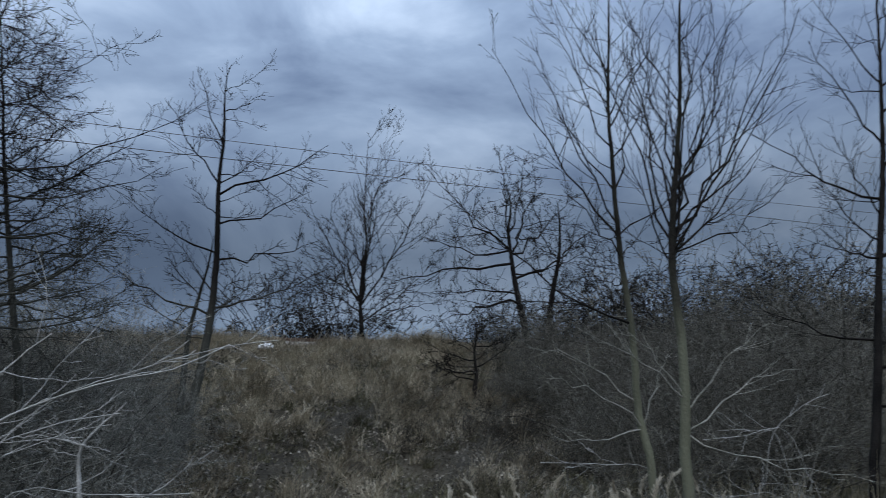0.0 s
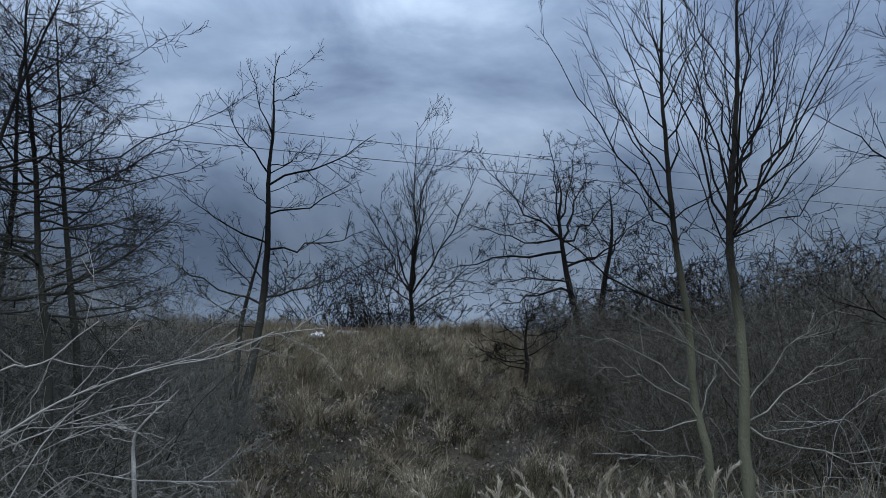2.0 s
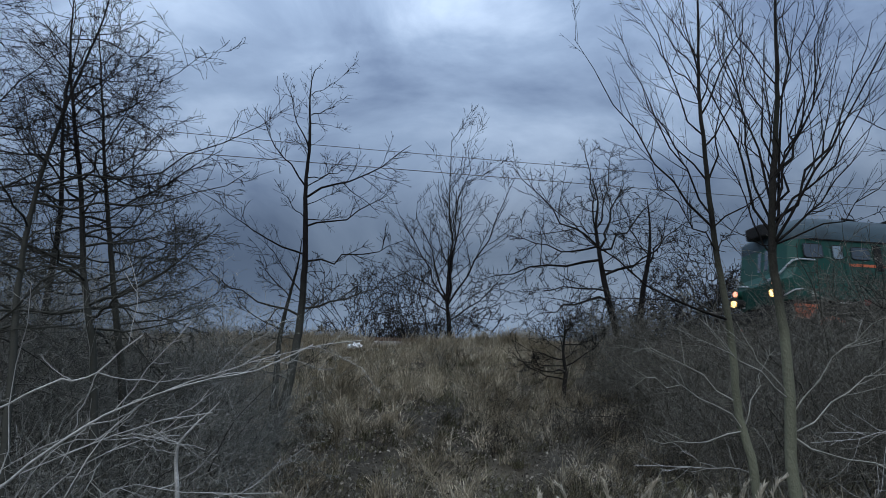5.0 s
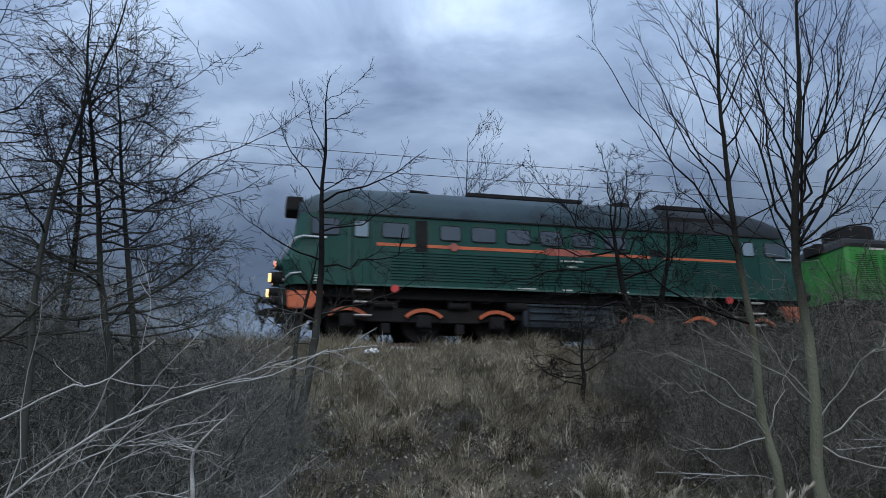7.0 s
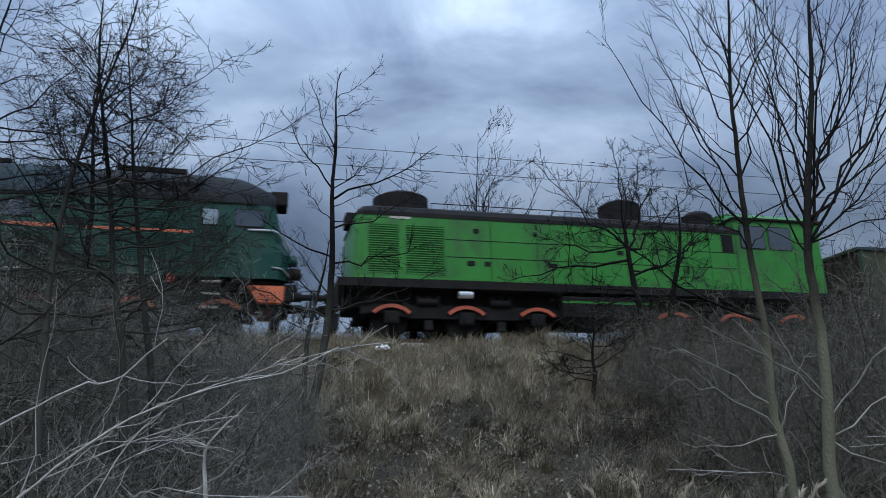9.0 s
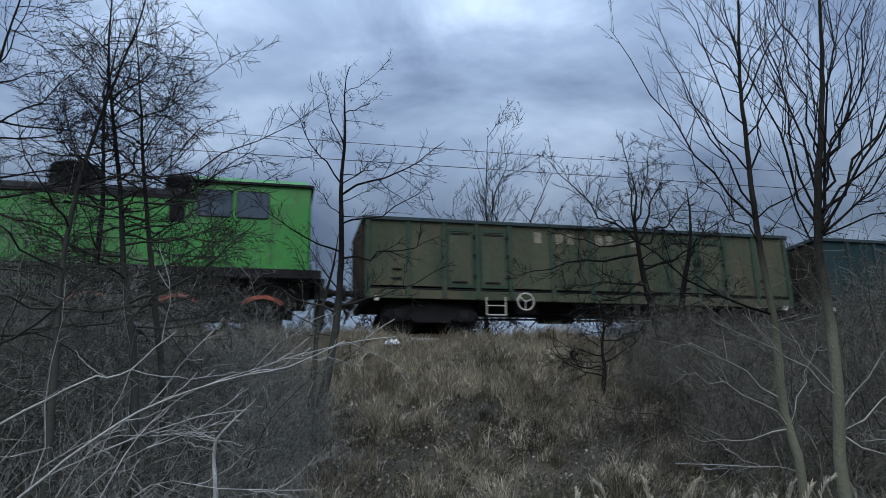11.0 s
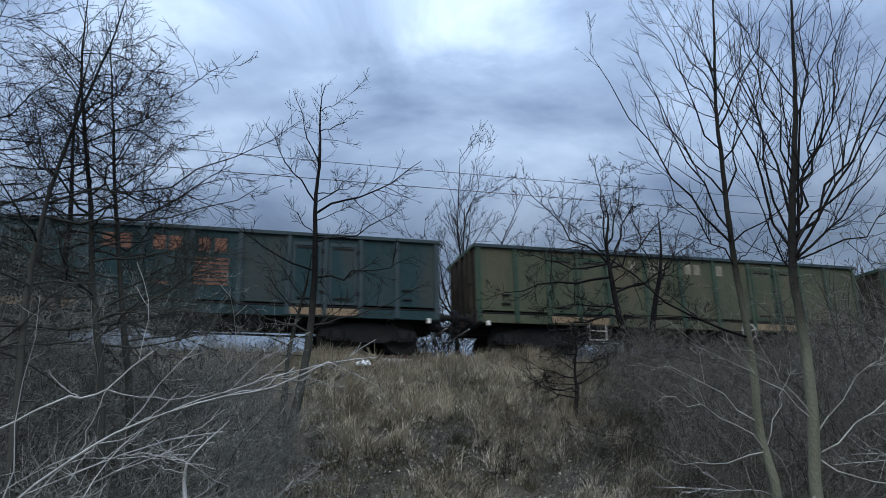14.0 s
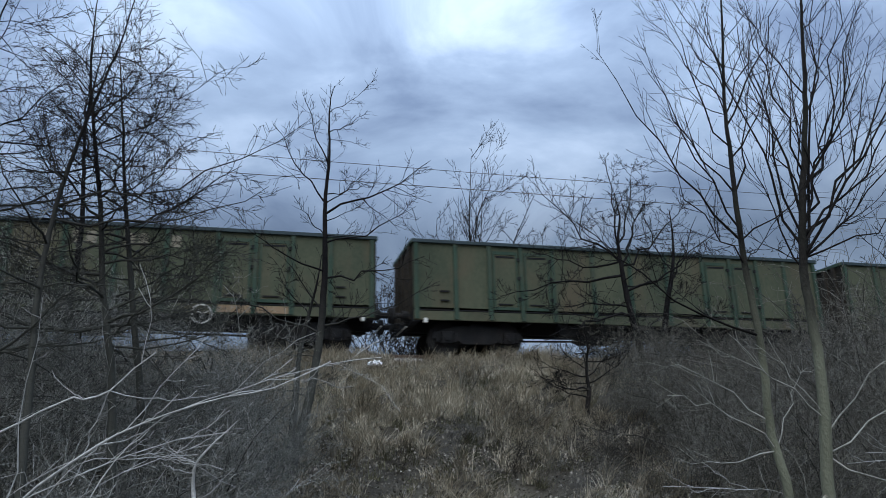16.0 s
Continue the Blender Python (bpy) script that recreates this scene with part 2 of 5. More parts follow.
M_WEED = material("dry_weed_head", (0.28, 0.26, 0.22), (0.52, 0.49, 0.43), 0.9, 6, 60, 0.2, vary=0.3, spec=0.2)
M_WIRE = material("catenary_wire", (0.05, 0.05, 0.05), (0.12, 0.11, 0.10), 0.5, 5, 60, 0.1, metal=0.5)
M_PLASTIC = material("white_plastic_litter", (0.70, 0.70, 0.70), (0.85, 0.85, 0.85), 0.6, 6, 40, 0.3)


def glass_material(name, tint, rough=0.06):
    m = bpy.data.materials.new(name)
    m.use_nodes = True
    b = m.node_tree.nodes["Principled BSDF"]
    b.inputs["Base Color"].default_value = (*tint, 1)
    b.inputs["Roughness"].default_value = rough
    b.inputs["IOR"].default_value = 1.7
    b.inputs["Specular IOR Level"].default_value = 0.9
    return m


M_GLASS = glass_material("grimy_window_glass", (0.045, 0.06, 0.075))
# sky seen in and through the door window, put into the glass colour
M_GLASS_PALE = glass_material("pale_sky_glass", (0.20, 0.26, 0.30), 0.2)
M_LAMP = bpy.data.materials.new("lit_lamp_lens")
M_LAMP.use_nodes = True
M_LAMP.node_tree.nodes["Principled BSDF"].inputs["Emission Color"].default_value = (1.0, 0.62, 0.15, 1)
M_LAMP.node_tree.nodes["Principled BSDF"].inputs["Emission Strength"].default_value = 3.0
M_LAMP_RED = bpy.data.materials.new("lit_amber_lens")
M_LAMP_RED.use_nodes = True
M_LAMP_RED.node_tree.nodes["Principled BSDF"].inputs["Emission Color"].default_value = (1.0, 0.25, 0.08, 1)
M_LAMP_RED.node_tree.nodes["Principled BSDF"].inputs["Emission Strength"].default_value = 2.0


# ---- mesh helpers ----
def part(name, bm, mat, parent=None, label="", at=(0, 0, 0)):
    """Links a bmesh as one mesh object under a thing or a part."""
    me = bpy.data.meshes.new(name)
    bm.to_mesh(me)
    bm.free()
    me.materials.append(mat)
    ob = new(name, me)
    ob.parent = parent
    ob.location = at
    return tagged(ob, label)


def thing(name, label, category, group="", kind="", at=(0, 0, 0)):
    ob = new(name)
    ob.empty_display_size = 0.2
    ob.location = at
    return tagged(ob, label, category, group, kind)


def box(bm, x0, x1, y0, y1, z0, z1, bevel=0.0):
    r = bmesh.ops.create_cube(bm, size=1.0)
    vs = r["verts"]
    for v in vs:
        v.co = Vector((x0 + (v.co.x + 0.5) * (x1 - x0), y0 + (v.co.y + 0.5) * (y1 - y0), z0 + (v.co.z + 0.5) * (z1 - z0)))
    if bevel:
        es = list({e for v in vs for e in v.link_edges})
        bmesh.ops.bevel(bm, geom=es, offset=bevel, segments=2, affect="EDGES", profile=0.6)
    return bm


def cyl(bm, a, b, r, sides=16, r2=None):
    a, b = Vector(a), Vector(b)
    d = b - a
    m = Matrix.Translation((a + b) / 2) @ d.to_track_quat("Z", "Y").to_matrix().to_4x4()
    bmesh.ops.create_cone(bm, cap_ends=True, segments=sides, radius1=r, radius2=r if r2 is None else r2, depth=d.length, matrix=m)
    return bm


def boxes(*dims, bevel=0.0):
    bm = bmesh.new()
    for d in dims:
        box(bm, *d, bevel=bevel)
    return bm


def prism(outline, y0, y1, bevel=0.0):
    """A solid from an outline in x and z, between two y."""
    bm = bmesh.new()
    f = bm.faces.new([bm.verts.new((x, y0, z)) for x, z in outline])
    r = bmesh.ops.extrude_face_region(bm, geom=[f])
    for v in r["geom"]:
        if isinstance(v, bmesh.types.BMVert):
            v.co.y = y1
    bmesh.ops.recalc_face_normals(bm, faces=bm.faces)
    if bevel:
        bmesh.ops.bevel(bm, geom=list(bm.edges), offset=bevel, segments=2, affect="EDGES")
    return bm


def tube(points, r, sides=6):
    """A round bar along a short path."""
    bm = bmesh.new()
    for a, b in zip(points, points[1:]):
        cyl(bm, a, b, r, sides)
    return bm


def quad_mesh(name, verts, quads, mat, smooth=True):
    """A mesh from arrays of vertices and of four-sided faces."""
    me = bpy.data.meshes.new(name)
    me.vertices.add(len(verts))
    me.vertices.foreach_set("co", np.ascontiguousarray(verts, dtype=np.float32).ravel())
    me.loops.add(len(quads) * 4)
    me.loops.foreach_set("vertex_index", np.ascontiguousarray(quads, dtype=np.int32).ravel())
    me.polygons.add(len(quads))
    me.polygons.foreach_set("loop_start", np.arange(0, len(quads) * 4, 4, dtype=np.int32))
    me.polygons.foreach_set("use_smooth", np.full(len(quads), smooth))
    me.update(calc_edges=True)
    me.validate()
    me.materials.append(mat)
    return me


# ---- the ground: meadow, railway bank, field beyond ----
TRACK_Y, RAIL_Z = 20.9, 4.705


def ground_height(x, y):
    """Foot of the bank at y 8, shoulder at y 17.8, lower field behind the track."""
    n = 0.16 * noise.noise(Vector((x * 0.35, y * 0.35, 2))) + 0.07 * noise.noise(Vector((x * 1.3, y * 1.3, 5)))
    if y < 8:
        z = 0.0
    elif y < 17.8:
        z = 4.16 * (y - 8) / 9.8
        n += 0.11 * noise.noise(Vector((x * 0.9, y * 0.9, 11)))
        n *= 1.0 + 0.9 * math.sin((y - 8) / 9.8 * math.pi)
    elif y < 24.0:
        z, n = 4.16, n * 0.25
    else:
        z = 4.16 - 1.2 * min((y - 24) / 5, 1)
    return z + n


def build_ground():
    xs = np.concatenate([-np.geomspace(1500, 26, 14), np.arange(-25, 40.01, 0.4), np.geomspace(41, 1500, 14)])
    ys = np.concatenate([-np.geomspace(1500, 6, 12), np.arange(-5, 25, 0.35), np.geomspace(25.2, 2500, 22)])
    verts = [(x, y, ground_height(x, y)) for y in ys for x in xs]
    nx = len(xs)
    quads = [(j * nx + i, j * nx + i + 1, (j + 1) * nx + i + 1, (j + 1) * nx + i) for j in range(len(ys) - 1) for i in range(nx - 1)]
    ob = new("ground", quad_mesh("ground", verts, quads, M_SOIL))
    return tagged(ob, "grassy railway bank of brown soil above a meadow", "ground", kind="structure")


build_ground()


def build_track():
    x0, x1 = -130.0, 240.0
    bm = prism([(-2.3, 4.1), (-1.7, 4.47), (1.7, 4.47), (2.3, 4.1)], x0, x1)
    bmesh.ops.rotate(bm, verts=bm.verts, cent=(0, 0, 0), matrix=Matrix.Rotation(radians(-90), 3, "Z"))
    for v in bm.verts:
        v.co.x, v.co.y = v.co.x, -v.co.y
    bmesh.ops.recalc_face_normals(bm, faces=bm.faces)
    ballast = part("ballast_bed", bm, M_BALLAST, at=(0, TRACK_Y, 0))
    tagged(ballast, "grey stone ballast bed under the railway track", "ballast", kind="structure")
    for side in (-1, 1):
        yc = side * 0.7535
        bm = bmesh.new()
        box(bm, x0, x1, yc - 0.07, yc + 0.07, 4.535, 4.552)
        box(bm, x0, x1, yc - 0.009, yc + 0.009, 4.552, 4.665)
        box(bm, x0, x1, yc - 0.035, yc + 0.035, 4.665, 4.705)
        tagged(part("rail", bm, M_RAIL, at=(0, TRACK_Y, 0)), "rusty steel rail with a worn running head", "rail", "track rails", "structure")
    bm = bmesh.new()
    box(bm, -0.13, 0.13, -1.28, 1.28, 4.40, 4.534, 0.02)
    me = bpy.data.meshes.new("sleeper")
    bm.to_mesh(me)
    bm.free()
    me.materials.append(M_SLEEPER)
    for i in range(90):
        s = new("sleeper", me)
        s.parent = ballast
        s.location = (-18 + i * 0.62, 0, 0)


build_track()


def build_catenary():
    """Contact wire and messenger wire over the track, with droppers."""
    def z_mess(x):
        return RAIL_Z + 5.86 + 0.00042 * (x - 4) ** 2
    ob = thing("overhead_line", "thin dark overhead contact line with droppers above the track", "overhead line", kind="structure", at=(0, TRACK_Y, 0))
    part("contact_wire", tube([(-120, 0, RAIL_Z + 5.24), (-20, 0, RAIL_Z + 5.24), (25, 0, RAIL_Z + 5.34), (230, 0, RAIL_Z + 5.34)], 0.012), M_WIRE, ob)
    xs = [-120, -60, -40] + list(range(-28, 40, 6)) + [60, 120, 230]
    part("messenger_wire", tube([(x, 0, min(z_mess(x), RAIL_Z + 7)) for x in xs], 0.010), M_WIRE, ob)
    for i in range(-7, 9):
        x = 4.6 + i * 3.56
        part("dropper", tube([(x, 0, RAIL_Z + 5.27), (x, 0, z_mess(x))], 0.006, 4), M_WIRE, ob)


build_catenary()


# ---- the train ----
SPEED = 8.18          # metres a second, towards -x
FRONT_AT_7S = 0.2     # x of the leading buffers at 7 s
ROLLING = []          # wheelsets: object, place on its bogie, radius
VEHICLES = []         # vehicle and its distance behind the leading buffers


def mirrored(parent, name, make, mat, label=""):
    """The same part on the near and the far side."""
    for side in (-1, 1):
        bm = make(side)
        part(name, bm, mat, parent, label)


def wheelset(parent, x, r):
    bm = bmesh.new()
    cyl(bm, (0, -0.95, 0), (0, 0.95, 0), 0.08, 10)
    for s in (-1, 1):
        cyl(bm, (0, s * 0.69, 0), (0, s * 0.735, 0), r + 0.03, 28)
        cyl(bm, (0, s * 0.735, 0), (0, s * 0.82, 0), r, 28)
        cyl(bm, (0, s * 0.80, 0), (0, s * 0.86, 0), r * 0.28, 14)
        for k in range(5):
            a = k * math.tau / 5
            cyl(bm, (r * 0.55 * math.cos(a), s * 0.81, r * 0.55 * math.sin(a)), (r * 0.55 * math.cos(a), s * 0.835, r * 0.55 * math.sin(a)), r * 0.13, 8)
    ob = part("wheelset", bm, M_STEEL if r < 0.5 else M_BLACK, parent)
    ob.location = (x, 0, r)
    ROLLING.append((ob, x, r))
    return ob


def buffers(parent, length, z=1.06):
    for end, d in ((0.0, 1), (length, -1)):
        for s in (-1, 1):
            bm = bmesh.new()
            cyl(bm, (end + d * 0.02, s * 0.875, z), (end + d * 0.07, s * 0.875, z), 0.23, 20)
            cyl(bm, (end + d * 0.05, s * 0.875, z), (end + d * 0.36, s * 0.875, z), 0.085, 14)
            cyl(bm, (end + d * 0.30, s * 0.875, z), (end + d * 0.62, s * 0.875, z), 0.13, 14)
            part("buffer", bm, M_BLACK, parent)
        bm = tube([(end + d * 0.7, 0, 1.0), (end + d * 0.25, 0, 0.98), (end + d * 0.12, 0, 0.80), (end + d * 0.2, 0, 0.62)], 0.045, 8)
        part("coupling", bm, M_BLACK, parent)
        for s in (-0.32, 0.42):
            bm = tube([(end + d * 0.6, s, 0.95), (end + d * 0.35, s, 0.9), (end + d * 0.22, s, 0.62), (end + d * 0.18, s + 0.06, 0.45)], 0.025, 6)
            part("brake_hose", bm, M_BLACK, parent)


def fender(x, y, r0, r1, w, zc, spread=62):
    bm = bmesh.new()
    steps = 10
    rows = []
    for i in range(steps + 1):
        a = radians(90 - spread + 2 * spread * i / steps)
        c, s = math.cos(a), math.sin(a)
        rows.append([bm.verts.new((x + r * c, yy, zc + r * s)) for r, yy in ((r0, y), (r1, y), (r1, y + w), (r0, y + w))])
    for a, b in zip(rows, rows[1:]):
        for k in range(4):
            bm.faces.new((a[k], a[(k + 1) % 4], b[(k + 1) % 4], b[k]))
    bm.faces.new(rows[0])
    bm.faces.new(rows[-1][::-1])
    bmesh.ops.recalc_face_normals(bm, faces=bm.faces)
    return bm


def loco_bogie(parent, xc, axles, trim):
    bm = bmesh.new()
    for s in (-1, 1):
        y0, y1 = (s * 1.0, s * 1.12) if s > 0 else (-1.12, -1.0)
        outline = [(-2.95, 0.62), (-2.95, 0.80), (-2.5, 0.90), (2.5, 0.90), (2.95, 0.80), (2.95, 0.62), (2.5, 0.66), (1.5, 0.52), (-1.5, 0.52), (-2.5, 0.66)]
        tmp = prism(outline, y0, y1, 0.015)
        me = bpy.data.meshes.new("tmp")
        tmp.to_mesh(me)
        tmp.free()
        bm.from_mesh(me)
        bpy.data.meshes.remove(me)
        for a in axles:
            box(bm, a - 0.2, a + 0.2, s * 1.14 - 0.1, s * 1.14 + 0.1, 0.36, 0.70, 0.03)
            cyl(bm, (a, s * 1.15, 0.53), (a, s * 1.27, 0.53), 0.13, 14)
        for a in (axles[0] + 1.05, axles[1] + 1.05):
            for q in (-0.26, 0.0, 0.26):
                cyl(bm, (a + q, s * 1.06, 0.88), (a + q, s * 1.06, 1.16), 0.09, 10)
            cyl(bm, (a - 0.35, s * 1.16, 0.98), (a + 0.2, s * 1.16, 0.98), 0.1, 12)
            box(bm, a - 0.12, a + 0.12, s * 1.0 - 0.08, s * 1.0 + 0.08, 0.22, 0.5, 0.02)
    for x in (-2.8, -1.05, 1.05, 2.8):
        box(bm, x - 0.12, x + 0.12, -1.0, 1.0, 0.62, 0.86, 0.02)
    ob = part("bogie", bm, M_BLACK, parent, at=(xc, 0, 0))
    for a in axles:
        wheelset(ob, a, 0.525)
        for s in (-1, 1):
            part("wheel_guard", fender(a, s * 1.13 if s > 0 else -1.21, 0.70, 0.80, 0.08, 0.10, 42), trim, ob, "bright orange wheel guard")
    return ob


def hull(name, columns, profile, mat, parent, cap=True):
    """Lofts a closed skin; columns give x by height and a width factor."""
    bm = bmesh.new()
    rows = [[bm.verts.new((fx(z), y * w, z)) for y, z in profile] for fx, w in columns]
    for a, b in zip(rows, rows[1:]):
        for k in range(len(profile) - 1):
            bm.faces.new((a[k], b[k], b[k + 1], a[k + 1]))
    if cap:
        for r in (rows[0], rows[-1]):
            h = len(r) // 2
            for k in range(h - (0 if len(r) % 2 else 1)):
                q = [r[k], r[k + 1], r[len(r) - 2 - k], r[len(r) - 1 - k]]
                q = list(dict.fromkeys(q))
                if len(q) > 2:
                    bm.faces.new(q)
    bmesh.ops.recalc_face_normals(bm, faces=bm.faces)
    return part(name, bm, mat, parent)


def curve_x(knots):
    zs, xs = [k[0] for k in knots], [k[1] for k in knots]
    return lambda z, add=0.0: float(np.interp(z, zs, xs)) + add


def pane_window(parent, x0, x1, z0, z1, y, side, round_=0.07, mat=None):
    """Rubber-framed window with its pane set back."""
    d = 0.02 * side
    ys = sorted((y, y + d))
    bm = bmesh.new()
    box(bm, x0 - 0.025, x1 + 0.025, ys[0], ys[1], z0 - 0.025, z1 + 0.025)
    es = [e for e in bm.edges if abs(e.verts[0].co.y - e.verts[1].co.y) > 0.005]
    bmesh.ops.bevel(bm, geom=es, offset=round_ + 0.02, segments=3, affect="EDGES", profile=0.5)
    f = part("window", bm, M_BLACK, parent)
    bm = bmesh.new()
    ys = sorted((y + d, y + d + 0.006 * side))
    box(bm, x0, x1, ys[0], ys[1], z0, z1)
    es = [e for e in bm.edges if abs(e.verts[0].co.y - e.verts[1].co.y) > 0.002]
    bmesh.ops.bevel(bm, geom=es, offset=round_, segments=3, affect="EDGES", profile=0.5)
    part("pane", bm, mat or M_GLASS, f, "dull blue-grey glass pane")
    return f


def build_diesel():
    v = thing("diesel_locomotive", "dark green six-axle diesel locomotive with orange stripe and trim", "locomotive")
    L = 17.55
    front = curve_x([(1.2, 0.76), (1.9, 0.66), (2.15, 0.62), (2.42, 0.84), (3.45, 1.06), (3.75, 1.02), (4.3, 1.8), (4.6, 2.9)])
    side = [(-1.475, 1.42), (-1.475, 2.1), (-1.475, 2.45), (-1.475, 3.42)]
    body = side + [(-y, z) for y, z in side[::-1]]
    cols = [(lambda z: front(z), 0.80), (lambda z: front(z) + 0.22, 0.95), (lambda z: front(z) + 0.75, 1.0),
            (lambda z: L - front(z) - 0.75, 1.0), (lambda z: L - front(z) - 0.22, 0.95), (lambda z: L - front(z), 0.80)]
    bo = hull("body", cols, body, M_GREEN, v)
    roof = [(-1.48, 3.42), (-1.46, 3.52), (-1.38, 3.78), (-1.2, 4.08), (-0.92, 4.32), (-0.5, 4.50), (0, 4.56)]
    roof += [(-y, z) for y, z in roof[-2::-1]]
    for cut, paint in ((cols[:3] + [(lambda z: 11.95, 1.0)], M_ROOF), ([(lambda z: 11.95, 1.0)] + cols[3:], M_SOOT)):
        ro = hull("roof", cut, roof, paint, v)
        tagged(ro, "slate-grey painted roof" if paint == M_ROOF else "soot-blackened rear roof")
        for p in ro.data.polygons:
            p.use_smooth = True
    # rain gutter along the eaves
    mirrored(v, "gutter", lambda s: boxes((1.5, L - 1.5, min(s * 1.475, s * 1.51), max(s * 1.475, s * 1.51), 3.40, 3.44)), M_BLACK)
    # side windows, door and dark opening
    for s in (-1, 1):
        y = s * 1.475
        for a, b in ((3.28, 4.02), (4.92, 5.50), (5.84, 6.54), (6.87, 7.57), (7.90, 8.56), (8.92, 9.60), (9.94, 10.62)):
            pane_window(v, a, b, 2.80, 3.20, y, s)
        pane_window(v, 1.36, 2.10, 2.80, 3.24, y, s)
        pane_window(v, L - 2.10, L - 1.36, 2.80, 3.24, y, s)
        pane_window(v, 2.52, 2.88, 2.78, 3.22, y, s, 0.05, M_GLASS_PALE)
        pane_window(v, 14.64, 15.02, 2.80, 3.22, y, s, 0.05, M_GLASS_PALE)
        ys = sorted((y, y + 0.012 * s))
        part("open_panel", boxes((4.20, 4.54, ys[0], ys[1], 2.42, 3.32)), M_BLACK, v, "dark open ventilation panel")
        part("open_panel", boxes((11.4, 11.84, ys[0], ys[1], 2.62, 2.82)), M_BLACK, v)
        part("open_panel", boxes((9.9, 10.8, ys[0], ys[1], 1.9, 2.2)), M_BLACK, v)
        for x in (2.36, 3.06, 14.50, 15.16):
            part("handrail", tube([(x, y + s * 0.05, 1.55), (x, y + s * 0.05, 3.1)], 0.014), M_PALE_GREEN if x < 3.1 else M_GREEN, v)
        ys = sorted((y, y + 0.008 * s))
        for q in (2.45, 2.93, 14.5):
            part("door_seam", boxes((q, q + 0.015, ys[0], ys[1], 1.5, 3.35)), M_BLACK, v)
        # orange waistband with wider field
        part("stripe", boxes((3.12, 8.06, ys[0], ys[1], 2.55, 2.64), (9.46, 11.38, ys[0], ys[1], 2.55, 2.64), (11.86, 14.42, ys[0], ys[1], 2.55, 2.62)), M_ORANGE, v, "orange waist stripe")
        part("stripe", boxes((8.06, 9.46, ys[0], ys[1], 2.50, 2.71)), M_RED, v, "faded red-orange nameboard field")
        bm = bmesh.new()
        box(bm, 5.14, 5.46, *sorted((y, y + s * 0.014)), 2.55, 2.65)
        cyl(bm, (5.3, y, 2.6), (5.3, y + s * 0.02, 2.6), 0.12, 12)
        part("emblem", bm, M_RED, v, "small faded red round plate with bars")
        # pressed ribs on the lower panels, louvres at the cooler
        ys2 = sorted((y, y + 0.022 * s))
        for z in np.arange(1.62, 2.40, 0.085):
            part("rib", boxes((3.5, 11.6, ys2[0], ys2[1], z, z + 0.03)), M_GREEN, v)
        for z in np.arange(1.62, 3.36, 0.062):
            if not 2.53 < z < 2.64:
                part("louvre", boxes((12.25, 14.42, ys2[0], ys2[1], z, z + 0.034)), M_GREEN, v)
        part("lower_edge", boxes((2.6, L - 2.6, ys[0], ys[1], 1.42, 1.47)), M_PALE_GREEN, v, "chalky pale green lower edge")
        for x0, x1, z0, z1 in ((7.1, 7.7, 1.475, 1.51), (8.5, 8.8, 1.475, 1.51), (8.5, 9.2, 2.32, 2.38), (8.68, 8.98, 2.12, 2.22), (10.2, 10.6, 1.475, 1.51)):
            part("notice", boxes((x0, x1, ys[0], ys[1], z0, z1)), M_CREAM, v, "small white stencilled notice")
        for z in (1.50, 1.57, 1.64):
            part("notice", boxes((1.45, 1.62, ys[0], ys[1], z, z + 0.03)), M_CREAM, v)
        for x in (3.62, L - 3.6):
            bm = bmesh.new()
            cyl(bm, (x, y - s * 0.05, 1.36), (x, y + s * 0.02, 1.36), 0.11, 14)
            part("fire_point", bm, M_SIGNAL, v, "small red disc")
        # roof-side grille over the cooler
        part("roof_grille", prism([(12.15, 3.52), (14.5, 3.52), (14.5, 3.98), (12.15, 3.98)], *sorted((s * 1.10, s * 1.34)), 0.02), M_BLACK, v, "dark roof-side cooler grille")
        # cab steps
        for x in (2.75, 14.95):
            for z in (0.62, 0.98, 1.30):
                part("step", boxes((x - 0.22, x + 0.22, min(s * 1.30, s * 1.46), max(s * 1.30, s * 1.46), z, z + 0.03)), M_CREAM, v, "white-edged cab step")
            for q in (x - 0.25, x + 0.22):
                part("step_post", boxes((q, q + 0.03, min(s * 1.34, s * 1.38), max(s * 1.34, s * 1.38), 0.6, 1.42)), M_BLACK, v)
    for end in (0, 1):
        def ex(x):
            return x if not end else L - x
        # windscreens
        for s in (-1, 1):
            bm = bmesh.new()
            pts = [(0.90, 0.10, 2.62), (0.98, 1.08, 2.62), (1.12, 1.06, 3.32), (1.05, 0.10, 3.32)]
            vs = [bm.verts.new((ex(x - 0.03), s * y, z)) for x, y, z in pts]
            vs2 = [bm.verts.new((ex(x + 0.02), s * y, z)) for x, y, z in pts]
            bm.faces.new(vs)
            bm.faces.new(vs2[::-1])
            for k in range(4):
                bm.faces.new((vs[k], vs2[k], vs2[(k + 1) % 4], vs[(k + 1) % 4]))
            bmesh.ops.recalc_face_normals(bm, faces=bm.faces)
            part("windscreen", bm, M_GLASS, v, "dark cab windscreen pane")
            # light trim that sweeps down round the nose
            part("nose_trim", tube([(ex(1.75), s * 1.49, 2.70), (ex(1.15), s * 1.48, 2.72), (ex(0.95), s * 1.38, 2.68), (ex(0.80), s * 1.22, 2.5), (ex(0.68), s * 1.05, 2.32), (ex(0.62), s * 0.5, 2.18)], 0.032, 6), M_CHROME, v, "pale metal trim strip round the nose")
